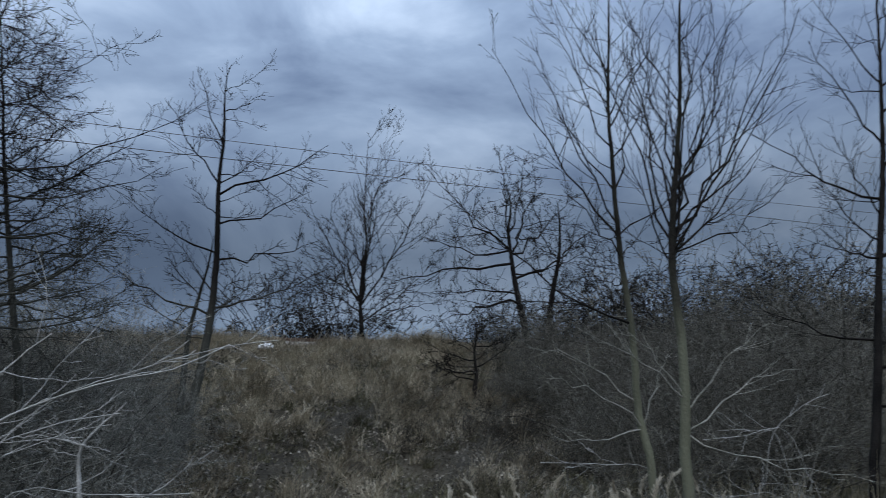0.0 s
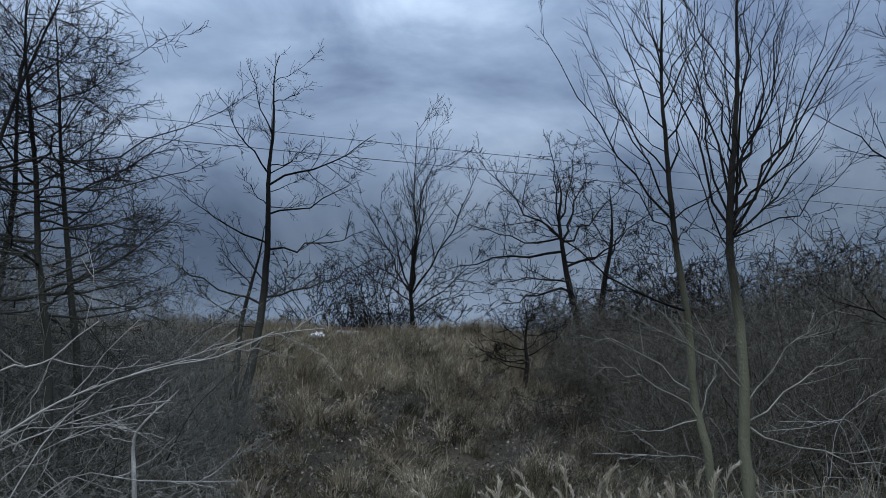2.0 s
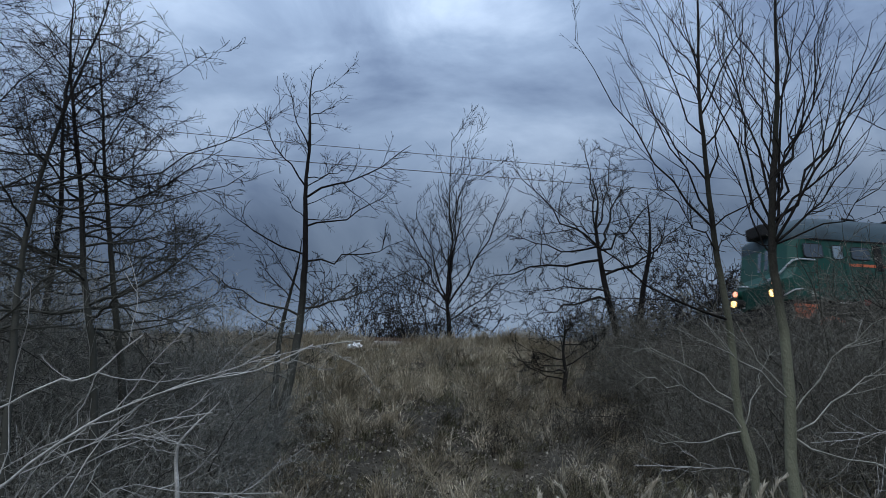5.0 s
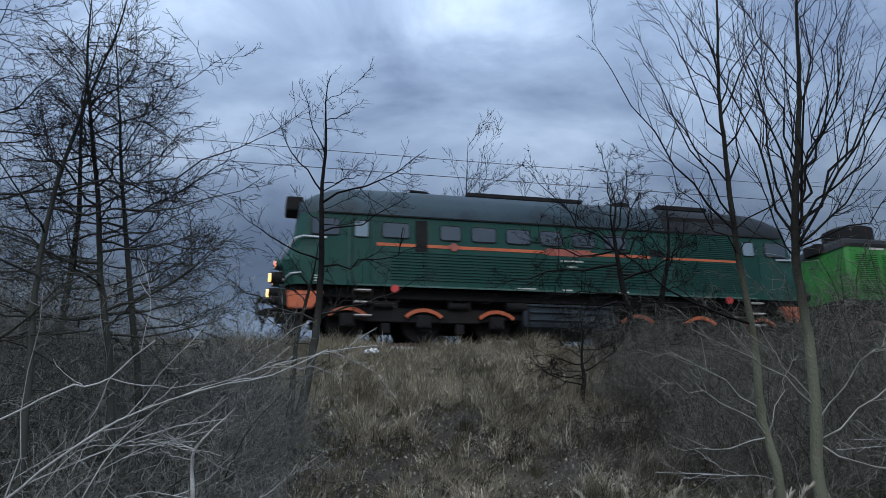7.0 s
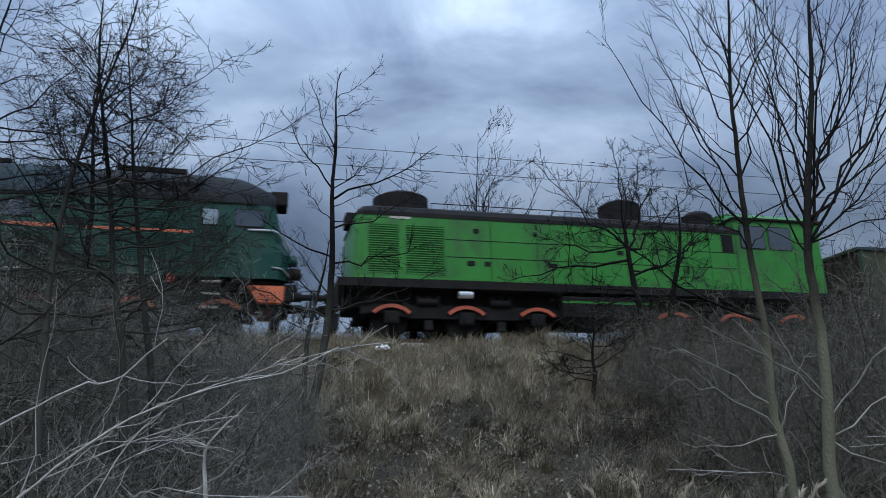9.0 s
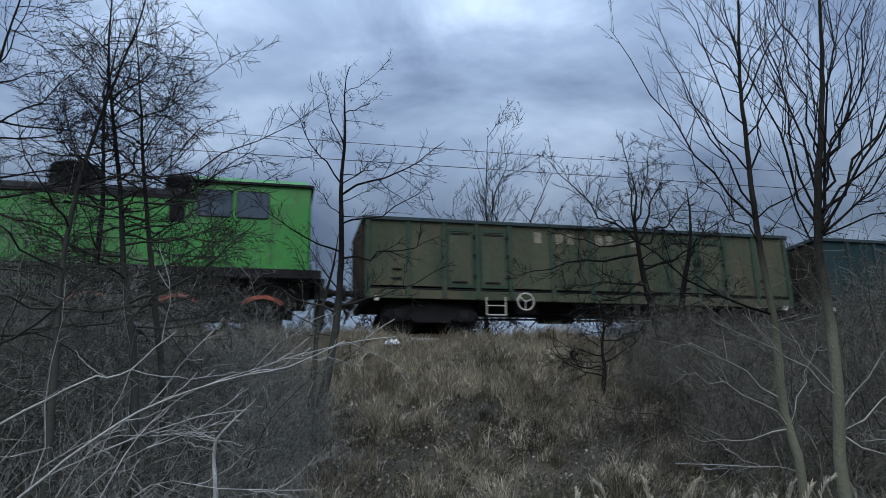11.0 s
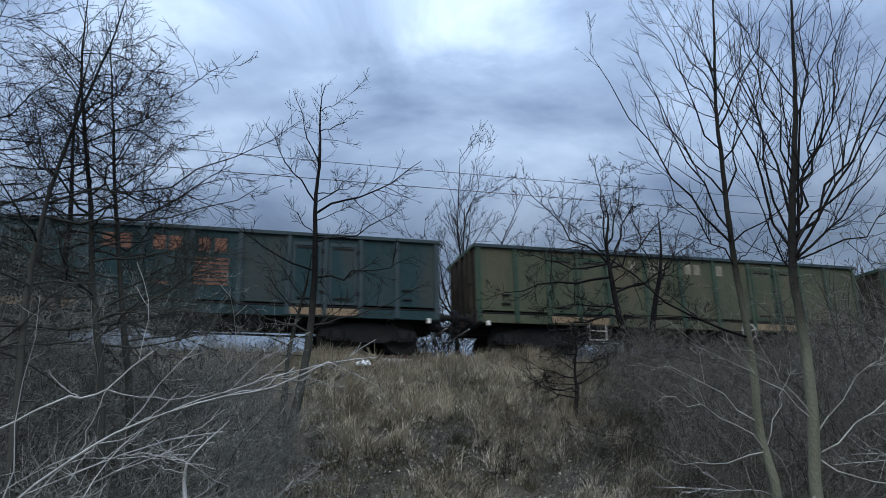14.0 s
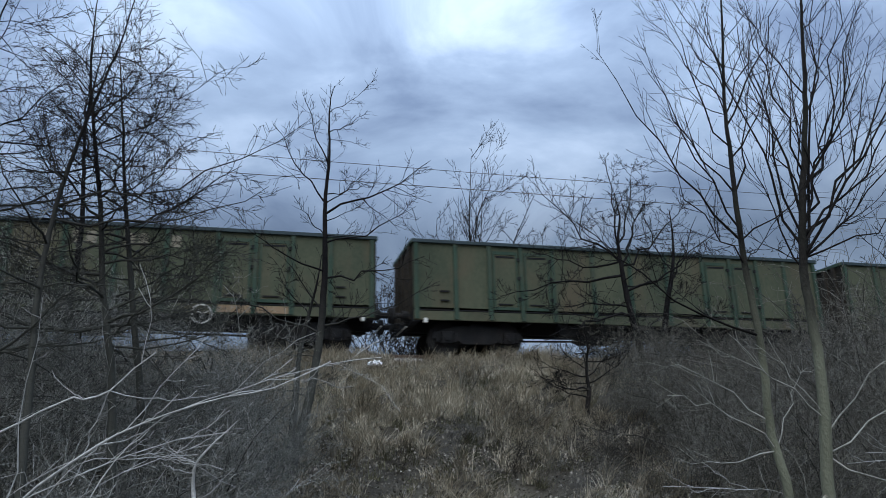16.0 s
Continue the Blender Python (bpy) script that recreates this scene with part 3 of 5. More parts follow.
            part("nose_trim", tube([(ex(1.1), s * 1.49, 1.72), (ex(0.85), s * 1.40, 1.70), (ex(0.68), s * 1.2, 1.58), (ex(0.62), s * 0.8, 1.5)], 0.022, 6), M_CHROME, v)
            # marker lamps on the nose
            bm = bmesh.new()
            cyl(bm, (ex(0.34), s * 0.98, 1.66), (ex(0.85), s * 0.98, 1.66), 0.16, 18)
            lamp = part("marker_lamp", bm, M_BLACK, v)
            bm = bmesh.new()
            cyl(bm, (ex(0.31), s * 0.98, 1.66), (ex(0.345), s * 0.98, 1.66), 0.12, 18)
            part("lens", bm, M_LAMP if not end else M_GLASS, lamp, "glowing yellow lamp lens" if not end else "unlit lamp lens")
            bm = bmesh.new()
            cyl(bm, (ex(0.46), s * 1.0, 2.02), (ex(0.85), s * 1.0, 2.0), 0.15, 18)
            lamp = part("marker_lamp", bm, M_GREEN, v)
            bm = bmesh.new()
            cyl(bm, (ex(0.44), s * 1.0, 2.02), (ex(0.465), s * 1.0, 2.02), 0.10, 18)
            part("lens", bm, M_LAMP_RED if not end else M_GLASS, lamp, "glowing amber lamp lens" if not end else "unlit lamp lens")
        # headlight on the brow
        part("headlight", boxes((min(ex(0.72), ex(1.2)), max(ex(0.72), ex(1.2)), -0.42, 0.42, 3.78, 4.20), bevel=0.06), M_BLACK, v, "dark headlight box on the brow")
        # orange apron corners and black plough
        for s in (-1, 1):
            o = [(ex(0.76), 1.24), (ex(1.72), 1.24), (ex(1.42), 0.78), (ex(0.80), 0.78)]
            part("apron", prism(o if not end else o[::-1], *sorted((s * 1.20, s * 1.44)), 0.02), M_ORANGE, v, "bright orange apron corner")
        o = [(ex(0.66), 1.2), (ex(0.95), 1.2), (ex(1.15), 0.2), (ex(0.9), 0.16)]
        part("plough", prism(o if not end else o[::-1], -1.25, 1.25, 0.01), M_BLACK, v)
        part("buffer_beam", boxes((min(ex(0.58), ex(0.9)), max(ex(0.58), ex(0.9)), -1.4, 1.4, 0.84, 1.28), bevel=0.02), M_BLACK, v)
        part("shunter_step", tube([(ex(0.5), -1.3, 0.75), (ex(0.5), -1.3, 0.35), (ex(0.5), -0.9, 0.35), (ex(0.5), -0.9, 0.75)], 0.02), M_BLACK, v)
    # roof gear
    part("roof_hatch", boxes((6.0, 9.75, -0.62, 0.62, 4.46, 4.60), (6.2, 9.5, -0.5, 0.5, 4.60, 4.65), bevel=0.03), M_BLACK, v, "long dark roof hatch")
    bm = bmesh.new()
    cyl(bm, (11.3, 0, 4.5), (11.3, 0, 4.72), 0.42, 20, 0.34)
    part("roof_fan", bm, M_BLACK, v)
    part("roof_grille", boxes((12.3, 14.1, -0.70, 0.70, 4.44, 4.585), bevel=0.02), M_BLACK, v)
    part("horn", tube([(4.3, -0.3, 4.62), (4.75, -0.3, 4.60), (4.9, -0.3, 4.56)], 0.05, 10), M_BLACK, v)
    part("horn", tube([(4.5, -0.3, 4.45), (4.5, -0.3, 4.62)], 0.03, 8), M_BLACK, v)
    # frame, tank, brake gear
    part("frame", boxes((0.85, L - 0.85, -1.2, 1.2, 1.14, 1.42), (1.3, L - 1.3, -0.8, 0.8, 0.86, 1.14), bevel=0.02), M_BLACK, v)
    tank = part("fuel_tank", boxes((7.35, 10.2, -1.3, 1.3, 0.42, 1.12), bevel=0.10), M_TANK, v, "slate-grey fuel tank between the bogies")
    for s in (-1, 1):
        for z in (0.62, 0.84, 1.02):
            part("ledge", boxes((7.5, 10.05, *sorted((s * 1.30, s * 1.35)), z, z + 0.035), bevel=0.006), M_TANK, tank)
        for x in (7.48, 8.75, 10.02):
            part("strap", boxes((x - 0.03, x + 0.03, *sorted((s * 1.295, s * 1.33)), 0.5, 1.06)), M_BLACK, tank)
    for s in (-1, 1):
        for x in (7.15, 10.4):
            bm = bmesh.new()
            cyl(bm, (x - 0.3, s * 1.2, 1.0), (x + 0.3, s * 1.2, 1.0), 0.13, 12)
            part("air_reservoir", bm, M_BLACK, v)
    loco_bogie(v, 4.475, (-2.1, 0.0, 2.1), M_ORANGE)
    loco_bogie(v, 13.075, (-2.1, 0.0, 2.1), M_ORANGE)
    buffers(v, L)
    return v, 0.0


def build_shunter():
    v = thing("shunting_locomotive", "bright green hooded diesel locomotive with dark domed roof", "locomotive")
    L = 16.9
    hood = [(-1.40, 1.56), (-1.40, 2.3), (-1.40, 3.36)]
    hood += [(-y, z) for y, z in hood[::-1]]
    f0 = curve_x([(1.5, 1.02), (3.2, 1.04), (3.4, 1.08)])
    hull("hood", [(lambda z: f0(z), 0.94), (lambda z: f0(z) + 0.12, 1.0), (lambda z: 15.9, 1.0), (lambda z: 15.98, 0.95)], hood, M_LIME, v)
    roof = [(-1.42, 3.34), (-1.41, 3.46), (-1.28, 3.62), (-0.9, 3.78), (0, 3.84)]
    roof += [(-y, z) for y, z in roof[-2::-1]]
    r0 = curve_x([(3.3, 1.0), (3.6, 1.25), (3.84, 1.6)])
    hull("roof", [(lambda z: r0(z), 0.95), (lambda z: r0(z) + 0.2, 1.0), (lambda z: 13.2, 1.0)], roof, M_BLACK, v)
    # raised cab
    cab = [(-1.42, 3.30), (-1.40, 3.88), (-1.1, 4.12), (0, 4.30)]
    cab += [(-y, z) for y, z in cab[-2::-1]]
    hull("cab", [(lambda z: 12.85 + 0.1 * (z > 4), 0.98), (lambda z: 15.95 - 0.12 * (z > 4), 0.98)], cab, M_LIME, v)
    part("cab_edge", boxes((12.8, 16.05, -1.46, 1.46, 3.84, 3.90)), M_BLACK, v)
    for s in (-1, 1):
        y = s * 1.40
        pane_window(v, 13.05, 13.9, 2.92, 3.62, y, s, 0.05)
        pane_window(v, 14.05, 14.85, 2.92, 3.62, y, s, 0.05)
        ys = sorted((y, y + 0.03 * s))
        for a, b in ((1.42, 2.26), (2.46, 3.54)):
            fr = part("louvre_frame", boxes((a - 0.04, b + 0.04, *sorted((y, y + 0.012 * s)), 1.70, 3.12)), M_LIME, v)
            for z in np.arange(1.76, 3.06, 0.066):
                part("louvre", boxes((a, b, ys[0], ys[1], z, z + 0.026)), M_LIME, fr)
            # backing in darker green: shade between the slats put into its colour
            part("louvre_gap", boxes((a, b, *sorted((y, y + 0.016 * s)), 1.74, 3.08)), M_LIME_SHADE, fr)
        yb = sorted((y, y + 0.008 * s))
        for z in (2.22, 2.72):
            part("seam", boxes((3.6, 12.8, yb[0], yb[1], z, z + 0.018)), M_BLACK, v)
        for x in (4.9, 6.3, 7.7, 9.1, 10.5, 11.9, 12.85, 14.95):
            part("seam", boxes((x, x + 0.014, yb[0], yb[1], 1.6, 3.3)), M_BLACK, v)
        for x, z, w in ((4.4, 2.95, 0.16), (6.2, 2.93, 0.12), (4.2, 2.0, 0.22), (4.7, 2.0, 0.18), (6.6, 2.02, 0.3), (8.8, 2.5, 0.2), (11.2, 2.9, 0.25)):
            part("latch", boxes((x, x + w, *sorted((y, y + 0.02 * s)), z, z + 0.13), bevel=0.005), M_BLACK, v, "dark worn hatch latch")
        part("notice", boxes((2.0, 2.6, yb[0], yb[1], 3.26, 3.33)), M_CREAM, v)
        part("open_panel", boxes((12.35, 12.75, *sorted((y, y + 0.015 * s)), 2.75, 3.3)), M_BLACK, v)
        part("lower_edge", boxes((1.1, 15.9, *sorted((y, y + 0.02 * s)), 1.56, 1.61)), M_LIME, v)
        part("roof_rail", tube([(3.3, s * 0.95, 3.92), (12.9, s * 0.95, 3.92)], 0.015), M_BLACK, v)
        for x in (3.3, 5.7, 8.1, 10.5, 12.9):
            part("rail_post", tube([(x, s * 0.95, 3.70), (x, s * 0.95, 3.93)], 0.012), M_BLACK, v)
        bm = bmesh.new()
        cyl(bm, (3.95, s * 1.3, 1.18), (4.35, s * 1.3, 1.18), 0.11, 14)
        part("air_filter", bm, M_CHROME, v, "small pale cylinder under the frame")
        part("frame_box", boxes((7.0, 9.7, min(s * 0.95, s * 1.38), max(s * 0.95, s * 1.38), 0.62, 1.22), bevel=0.03), M_BLACK, v)
        part("frame_trim", boxes((7.0, 9.7, *sorted((s * 1.38, s * 1.39)), 1.02, 1.08)), M_LIME, v)
        for x in (0.75, 16.15):
            part("handrail", tube([(x, s * 1.35, 0.6), (x, s * 1.35, 2.4)], 0.018), M_BLACK, v)
    for a, b, z in ((1.75, 3.40, 4.40), (9.05, 10.40, 4.60), (12.0, 13.0, 4.42)):
        c, r = (a + b) / 2, (b - a) / 2
        bm = bmesh.new()
        cyl(bm, (c, 0, 3.7), (c, 0, z - 0.12), r, 28)
        cyl(bm, (c, 0, z - 0.12), (c, 0, z), r, 28, r * 0.72)
        part("roof_dome", bm, M_BLACK, v, "dark round roof dome")
    part("roof_box", boxes((0.92, 1.2, -0.35, 0.35, 3.35, 3.72), bevel=0.03), M_BLACK, v)
    part("frame", boxes((0.62, L - 0.62, -1.42, 1.42, 1.32, 1.555), (0.9, L - 0.9, -0.85, 0.85, 0.86, 1.32), bevel=0.015), M_BLACK, v)
    for e in (0.58, L - 0.58):
        part("buffer_beam", boxes((e - 0.06, e + 0.06, -1.4, 1.4, 0.72, 1.34), bevel=0.02), M_BLACK, v)
        part("plough", boxes((e - 0.1, e + 0.1, -1.2, 1.2, 0.18, 0.6), bevel=0.02), M_BLACK, v)
    loco_bogie(v, 4.2, (-2.1, 0.0, 2.1), M_CORAL)
    loco_bogie(v, L - 4.2, (-2.1, 0.0, 2.1), M_CORAL)
    buffers(v, L)
    return v, 17.55


def wagon_bogie(parent, xc):
    bm = bmesh.new()
    for s in (-1, 1):
        tmp = prism([(-1.35, 0.42), (-1.25, 0.62), (-0.5, 0.80), (0.5, 0.80), (1.25, 0.62), (1.35, 0.42), (0.62, 0.40), (0.45, 0.28), (-0.45, 0.28), (-0.62, 0.40)], *sorted((s * 0.93, s * 1.05)), 0.01)
        me = bpy.data.meshes.new("tmp")
        tmp.to_mesh(me)
        tmp.free()
        bm.from_mesh(me)
        bpy.data.meshes.remove(me)
        for a in (-0.9, 0.9):
            box(bm, a - 0.16, a + 0.16, s * 1.0 - 0.12, s * 1.0 + 0.12, 0.30, 0.62, 0.02)
            cyl(bm, (a, s * 1.05, 0.46), (a, s * 1.17, 0.46), 0.1, 12)
            for q in (-0.24, 0.24):
                cyl(bm, (a + q, s * 1.0, 0.34), (a + q, s * 1.0, 0.6), 0.075, 10)
    box(bm, -0.22, 0.22, -1.0, 1.0, 0.5, 0.86, 0.02)
    ob = part("bogie", bm, M_BLACK, parent, at=(xc, 0, 0))
    for a in (-0.9, 0.9):
        wheelset(ob, a, 0.46)
    return ob


def build_wagon(k, wall, rib_mat, label, letters=None, letter_mat=None, planks=False, gear=True):
    v = thing("open_wagon", label, "freight wagon", "open freight wagons of the train")
    L, a, b, zt, zs = 14.23, 0.54, 13.70, 3.17, 0.89
    ribs = [a + x for x in (0.08, 1.2, 2.2, 3.15, 4.12, 5.38, 6.58, 7.78, 9.04, 10.0, 10.96, 11.96, 13.08)]
    part("floor", boxes((a, b, -1.3, 1.3, 1.16, 1.24)), M_RUST, v)
    for s in (-1, 1):
        part("side_wall", boxes((a, b, *sorted((s * 1.26, s * 1.30)), 1.10, zt - 0.05)), wall, v)
        part("sill", boxes((a, b, *sorted((s * 1.24, s * 1.325)), zs, 1.135), bevel=0.006), wall, v)
        part("sill_lip", boxes((a, b, *sorted((s * 1.30, s * 1.335)), 1.15, 1.18)), M_BLACK, v)
        part("top_rail", boxes((a - 0.04, b + 0.04, *sorted((s * 1.22, s * 1.375)), zt - 0.10, zt), bevel=0.012), M_SLATE_RIB, v)
        for x in ribs:
            part("rib", prism([(x - 0.055, zt - 0.10), (x + 0.055, zt - 0.10), (x + 0.065, zs + 0.02), (x - 0.065, zs + 0.02)], *sorted((s * 1.29, s * 1.36)), 0.008), rib_mat, v)
        for i in (2, 3, 9 - 1, 9):
            x0, x1 = ribs[i] + 0.10, ribs[i + 1] - 0.10
            d = part("door", boxes((x0, x1, *sorted((s * 1.30, s * 1.318)), 1.22, 2.92), bevel=0.004), wall, v, "side door leaf with raised frame")
            part("door_frame", boxes((x0, x0 + 0.06, *sorted((s * 1.318, s * 1.334)), 1.22, 2.92), (x1 - 0.06, x1, *sorted((s * 1.318, s * 1.334)), 1.22, 2.92),
                                     (x0 + 0.06, x1 - 0.06, *sorted((s * 1.318, s * 1.334)), 2.83, 2.92), (x0 + 0.06, x1 - 0.06, *sorted((s * 1.318, s * 1.334)), 1.22, 1.30)), rib_mat, d)
            part("slot", boxes((x0 + 0.1, x1 - 0.1, *sorted((s * 1.318, s * 1.33)), 2.74, 2.79)), M_BLACK, d)
            part("latch", boxes((x0 + 0.12, x0 + 0.55, *sorted((s * 1.318, s * 1.35)), 1.36, 1.40)), M_BLACK, d)
            for z in (1.5, 2.1, 2.65):
                part("hinge", boxes((x1 - 0.02, x1 + 0.06, *sorted((s * 1.30, s * 1.37)), z, z + 0.09)), M_BLACK, d)
        for x in (a + 0.75, b - 1.05):
            for z in (1.42, 1.68):
                part("step_plate", boxes((x, x + 0.26, *sorted((s * 1.30, s * 1.345)), z, z + 0.04)), M_BLACK, v)
        for x in (a + 0.32, b - 0.32):
            part("tow_hook", boxes((x - 0.05, x + 0.05, *sorted((s * 1.26, s * 1.38)), 0.80, 0.93), bevel=0.01), M_CREAM, v)
        if planks:
            for x0, x1 in ((ribs[2], ribs[4]), (ribs[8], ribs[10])):
                part("sill_board", boxes((x0, x1, *sorted((s * 1.326, s * 1.35)), 0.93, 1.12), bevel=0.004), M_PLANK, v, "ochre wooden sill board")
        if gear:
            x = a + 3.38
            part("ladder", tube([(x, s * 1.33, 0.98), (x, s * 1.33, 0.48), (x + 0.55, s * 1.33, 0.48), (x + 0.55, s * 1.33, 0.98)], 0.018), M_CREAM, v, "pale shunter's step ladder")
            part("rung", tube([(x, s * 1.33, 0.74), (x + 0.55, s * 1.33, 0.74)], 0.016), M_CREAM, v)
            x = a + (4.5 if k == 1 else 8.75)
            w = [(x + 0.24 * math.cos(i * math.tau / 16), s * 1.40, 0.86 + 0.24 * math.sin(i * math.tau / 16)) for i in range(17)]
            wheel = part("handwheel", tube(w, 0.02), M_CREAM, v, "cream brake handwheel")
            for q in range(3):
                t = q * math.tau / 3 + 0.4
                part("spoke", tube([(x, s * 1.40, 0.86), (x + 0.24 * math.cos(t), s * 1.40, 0.86 + 0.24 * math.sin(t))], 0.014), M_CREAM, wheel)
    if letters:
        for x0, w, z0, z1 in letters:
            part("lettering", boxes((x0, x0 + w, -1.305, -1.299, z0, z1)), letter_mat, v, "faded painted lettering block")
    for e, d in ((a, -1), (b, 1)):
        part("end_wall", boxes((*sorted((e, e - d * 0.05)), -1.26, 1.26, 1.10, zt - 0.04)), M_RUST, v, "grimy dark ribbed end wall")
        part("end_rail", boxes((*sorted((e + d * 0.07, e - d * 0.07)), -1.36, 1.36, zt - 0.11, zt - 0.004), bevel=0.01), rib_mat, v)
        for y in (-0.95, -0.55, 0.55, 0.95, 0.0):
            part("end_rib", boxes((*sorted((e, e + d * 0.09)), y - 0.05, y + 0.05, 0.95, zt - 0.11), bevel=0.008), M_RUST, v)
        for z in (1.3, 2.0, 2.6):
            part("grab_iron", tube([(e + d * 0.06, -1.28, z), (e + d * 0.12, -1.28, z), (e + d * 0.12, -1.0, z)], 0.014), M_BLACK, v)
        part("buffer_beam", boxes((*sorted((e + d * 0.02, e - d * 0.16)), -1.3, 1.3, 0.84, 1.15), bevel=0.015), M_BLACK, v)
        part("uncoupling_bar", tube([(e + d * 0.2, -1.2, 0.70), (e + d * 0.2, 0.9, 0.70)], 0.016), M_CREAM, v)
    part("centre_sill", boxes((a, b, -0.3, -0.12, 0.72, 1.16), (a, b, 0.12, 0.3, 0.72, 1.16)), M_BLACK, v)
    for x in (3.9, 5.4, 6.9, 8.4, 10.0):
        part("cross_bearer", boxes((x - 0.06, x + 0.06, -1.22, 1.22, 0.86, 1.14)), M_BLACK, v)
    bm = bmesh.new()
    cyl(bm, (6.1, 0.55, 0.78), (7.2, 0.55, 0.78), 0.2, 16)
    part("air_tank", bm, M_BLACK, v)
    bm = bmesh.new()
    cyl(bm, (7.8, -0.5, 0.72), (8.3, -0.5, 0.72), 0.17, 16)
    part("brake_cylinder", bm, M_BLACK, v)
    part("brake_rod", tube([(2.6, 0, 0.55), (5.8, 0.1, 0.62), (8.4, 0.1, 0.62), (11.6, 0, 0.55)], 0.03), M_BLACK, v)
    for d in ((6.75, 6.87, -0.9, -0.84, 0.38, 1.0), (7.0, 7.06, -0.9, -0.84, 0.38, 1.0)):
        part("hanger", boxes(d, bevel=0.01), M_BLACK, v)
    for d in ((8.5, 9.1, -0.95, -0.6, 0.62, 0.95), (4.9, 5.5, -1.0, -0.7, 0.6, 0.9)):
        part("valve_box", boxes(d, bevel=0.01), M_BLACK, v)
    wagon_bogie(v, 2.42)
    wagon_bogie(v, L - 2.42)
    buffers(v, L, 1.06)
    return v, 34.45 + (k - 1) * 14.234


def build_train():
    VEHICLES.append(build_diesel())
    VEHICLES.append(build_shunter())
    pale = [(x, 0.22, 2.60, 2.92) for x in (5.42, 6.08, 6.42, 7.32, 7.64, 8.44)]
    rust = [(x, 0.29, 2.50, 2.88) for x in (4.97, 5.36, 6.18, 6.56, 7.28, 7.68)]
    rust += [(7.2, 0.85, 1.62 + 0.11 * i, 1.69 + 0.11 * i) for i in range(7)] + [(6.1, 0.5, 1.60, 1.66)]
    olive = "faded olive-green open freight wagon with rust stains"
    VEHICLES.append(build_wagon(1, M_OLIVE, M_OLIVE_RIB, olive + " and pale lettering", pale, M_FADED_WHITE))
    VEHICLES.append(build_wagon(2, M_SLATE, M_SLATE_RIB, "dark blue-grey open freight wagon with orange lettering and ochre sill boards", rust, M_FADED_ORANGE, True, False))
    VEHICLES.append(build_wagon(3, M_OLIVE, M_OLIVE_RIB, olive + ", lettering, ochre sill boards", pale, M_FADED_WHITE, True))
    VEHICLES.append(build_wagon(4, M_OLIVE, M_OLIVE_RIB, olive, None, None, False, False))
    VEHICLES.append(build_wagon(5, M_OLIVE, M_OLIVE_RIB, olive, None, None))


build_train()


# ---- trees and shrubs ----
class Growth:
    """Collects tapered round branches and turns them into one mesh."""

    def __init__(self, seed):
        self.rng = random.Random(seed)
        self.verts, self.quads, self.count = [], [], 0

    def add(self, pts, radii, sides):
        pts, radii = np.asarray(pts, float), np.asarray(radii, float)
        tan = np.gradient(pts, axis=0)
        tan /= np.linalg.norm(tan, axis=1, keepdims=True) + 1e-9
        ref = np.array((0.31, 0.93, 0.2)) if abs(tan[0][1]) < 0.8 else np.array((1.0, 0.1, 0.2))
        u = np.cross(tan, ref)
        u /= np.linalg.norm(u, axis=1, keepdims=True) + 1e-9
        w = np.cross(tan, u)
        a = np.arange(sides) * math.tau / sides
        ring = pts[:, None, :] + radii[:, None, None] * (np.cos(a)[None, :, None] * u[:, None, :] + np.sin(a)[None, :, None] * w[:, None, :])
        n = len(pts)
        self.verts.append(ring.reshape(-1, 3))
        i = np.arange(n - 1)[:, None] * sides
        k = np.arange(sides)[None, :]
        q = np.stack([i + k, i + (k + 1) % sides, i + sides + (k + 1) % sides, i + sides + k], -1).reshape(-1, 4)
        self.quads.append(q + self.count)
        self.count += n * sides

    def path(self, a, d, length, bend, lift, steps):
        """A wavering way from a along d that turns up by lift."""
        r = self.rng
        p, d = Vector(a), Vector(d).normalized()
        out = [p.copy()]
        for _ in range(steps):
            d = (d + Vector((r.gauss(0, bend), r.gauss(0, bend), r.gauss(0, bend) + lift))).normalized()
            p = p + d * (length / steps)
            out.append(p.copy())
        return out

    def sprout(self, pts, radii, level, kids, ratio, spread, bend, lift, rmin, start=0.2):
        """Side shoots along a branch, and shoots on those."""
        r = self.rng
        total = sum((b - a).length for a, b in zip(pts, pts[1:]))
        for _ in range(kids):
            f = start + (1 - start) * r.random() ** 0.8
            i = min(int(f * (len(pts) - 1)), len(pts) - 2)
            g = f * (len(pts) - 1) - i
            p = pts[i].lerp(pts[i + 1], g)
            rad = radii[i] * (1 - g) + radii[i + 1] * g
            d = (pts[i + 1] - pts[i]).normalized()
            side = d.cross(Vector((r.gauss(0, 1), r.gauss(0, 1), r.gauss(0, 1)))).normalized()
            ang = radians(r.uniform(*spread))
            nd = d * math.cos(ang) + side * math.sin(ang)
            ln = total * ratio * r.uniform(0.5, 1.15) * (1.15 - 0.65 * f)
            if ln < 0.08:
                continue
            steps = 5 if level else 4
            np_ = self.path(p, nd, ln, bend, lift, steps)
            r0 = max(min(rad * 0.6, ln * 0.0095), rmin)
            rr = [max(r0 * (1 - 0.75 * j / steps), rmin * 0.7) for j in range(steps + 1)]
            self.add(np_, rr, 4 if level else 3)
            if level:
                self.sprout(np_, rr, level - 1, max(2, int(kids * 0.55)), ratio * 0.95, spread, bend, lift, rmin)

    def mesh(self, name, mat):
        return quad_mesh(name, np.concatenate(self.verts), np.concatenate(self.quads), mat)


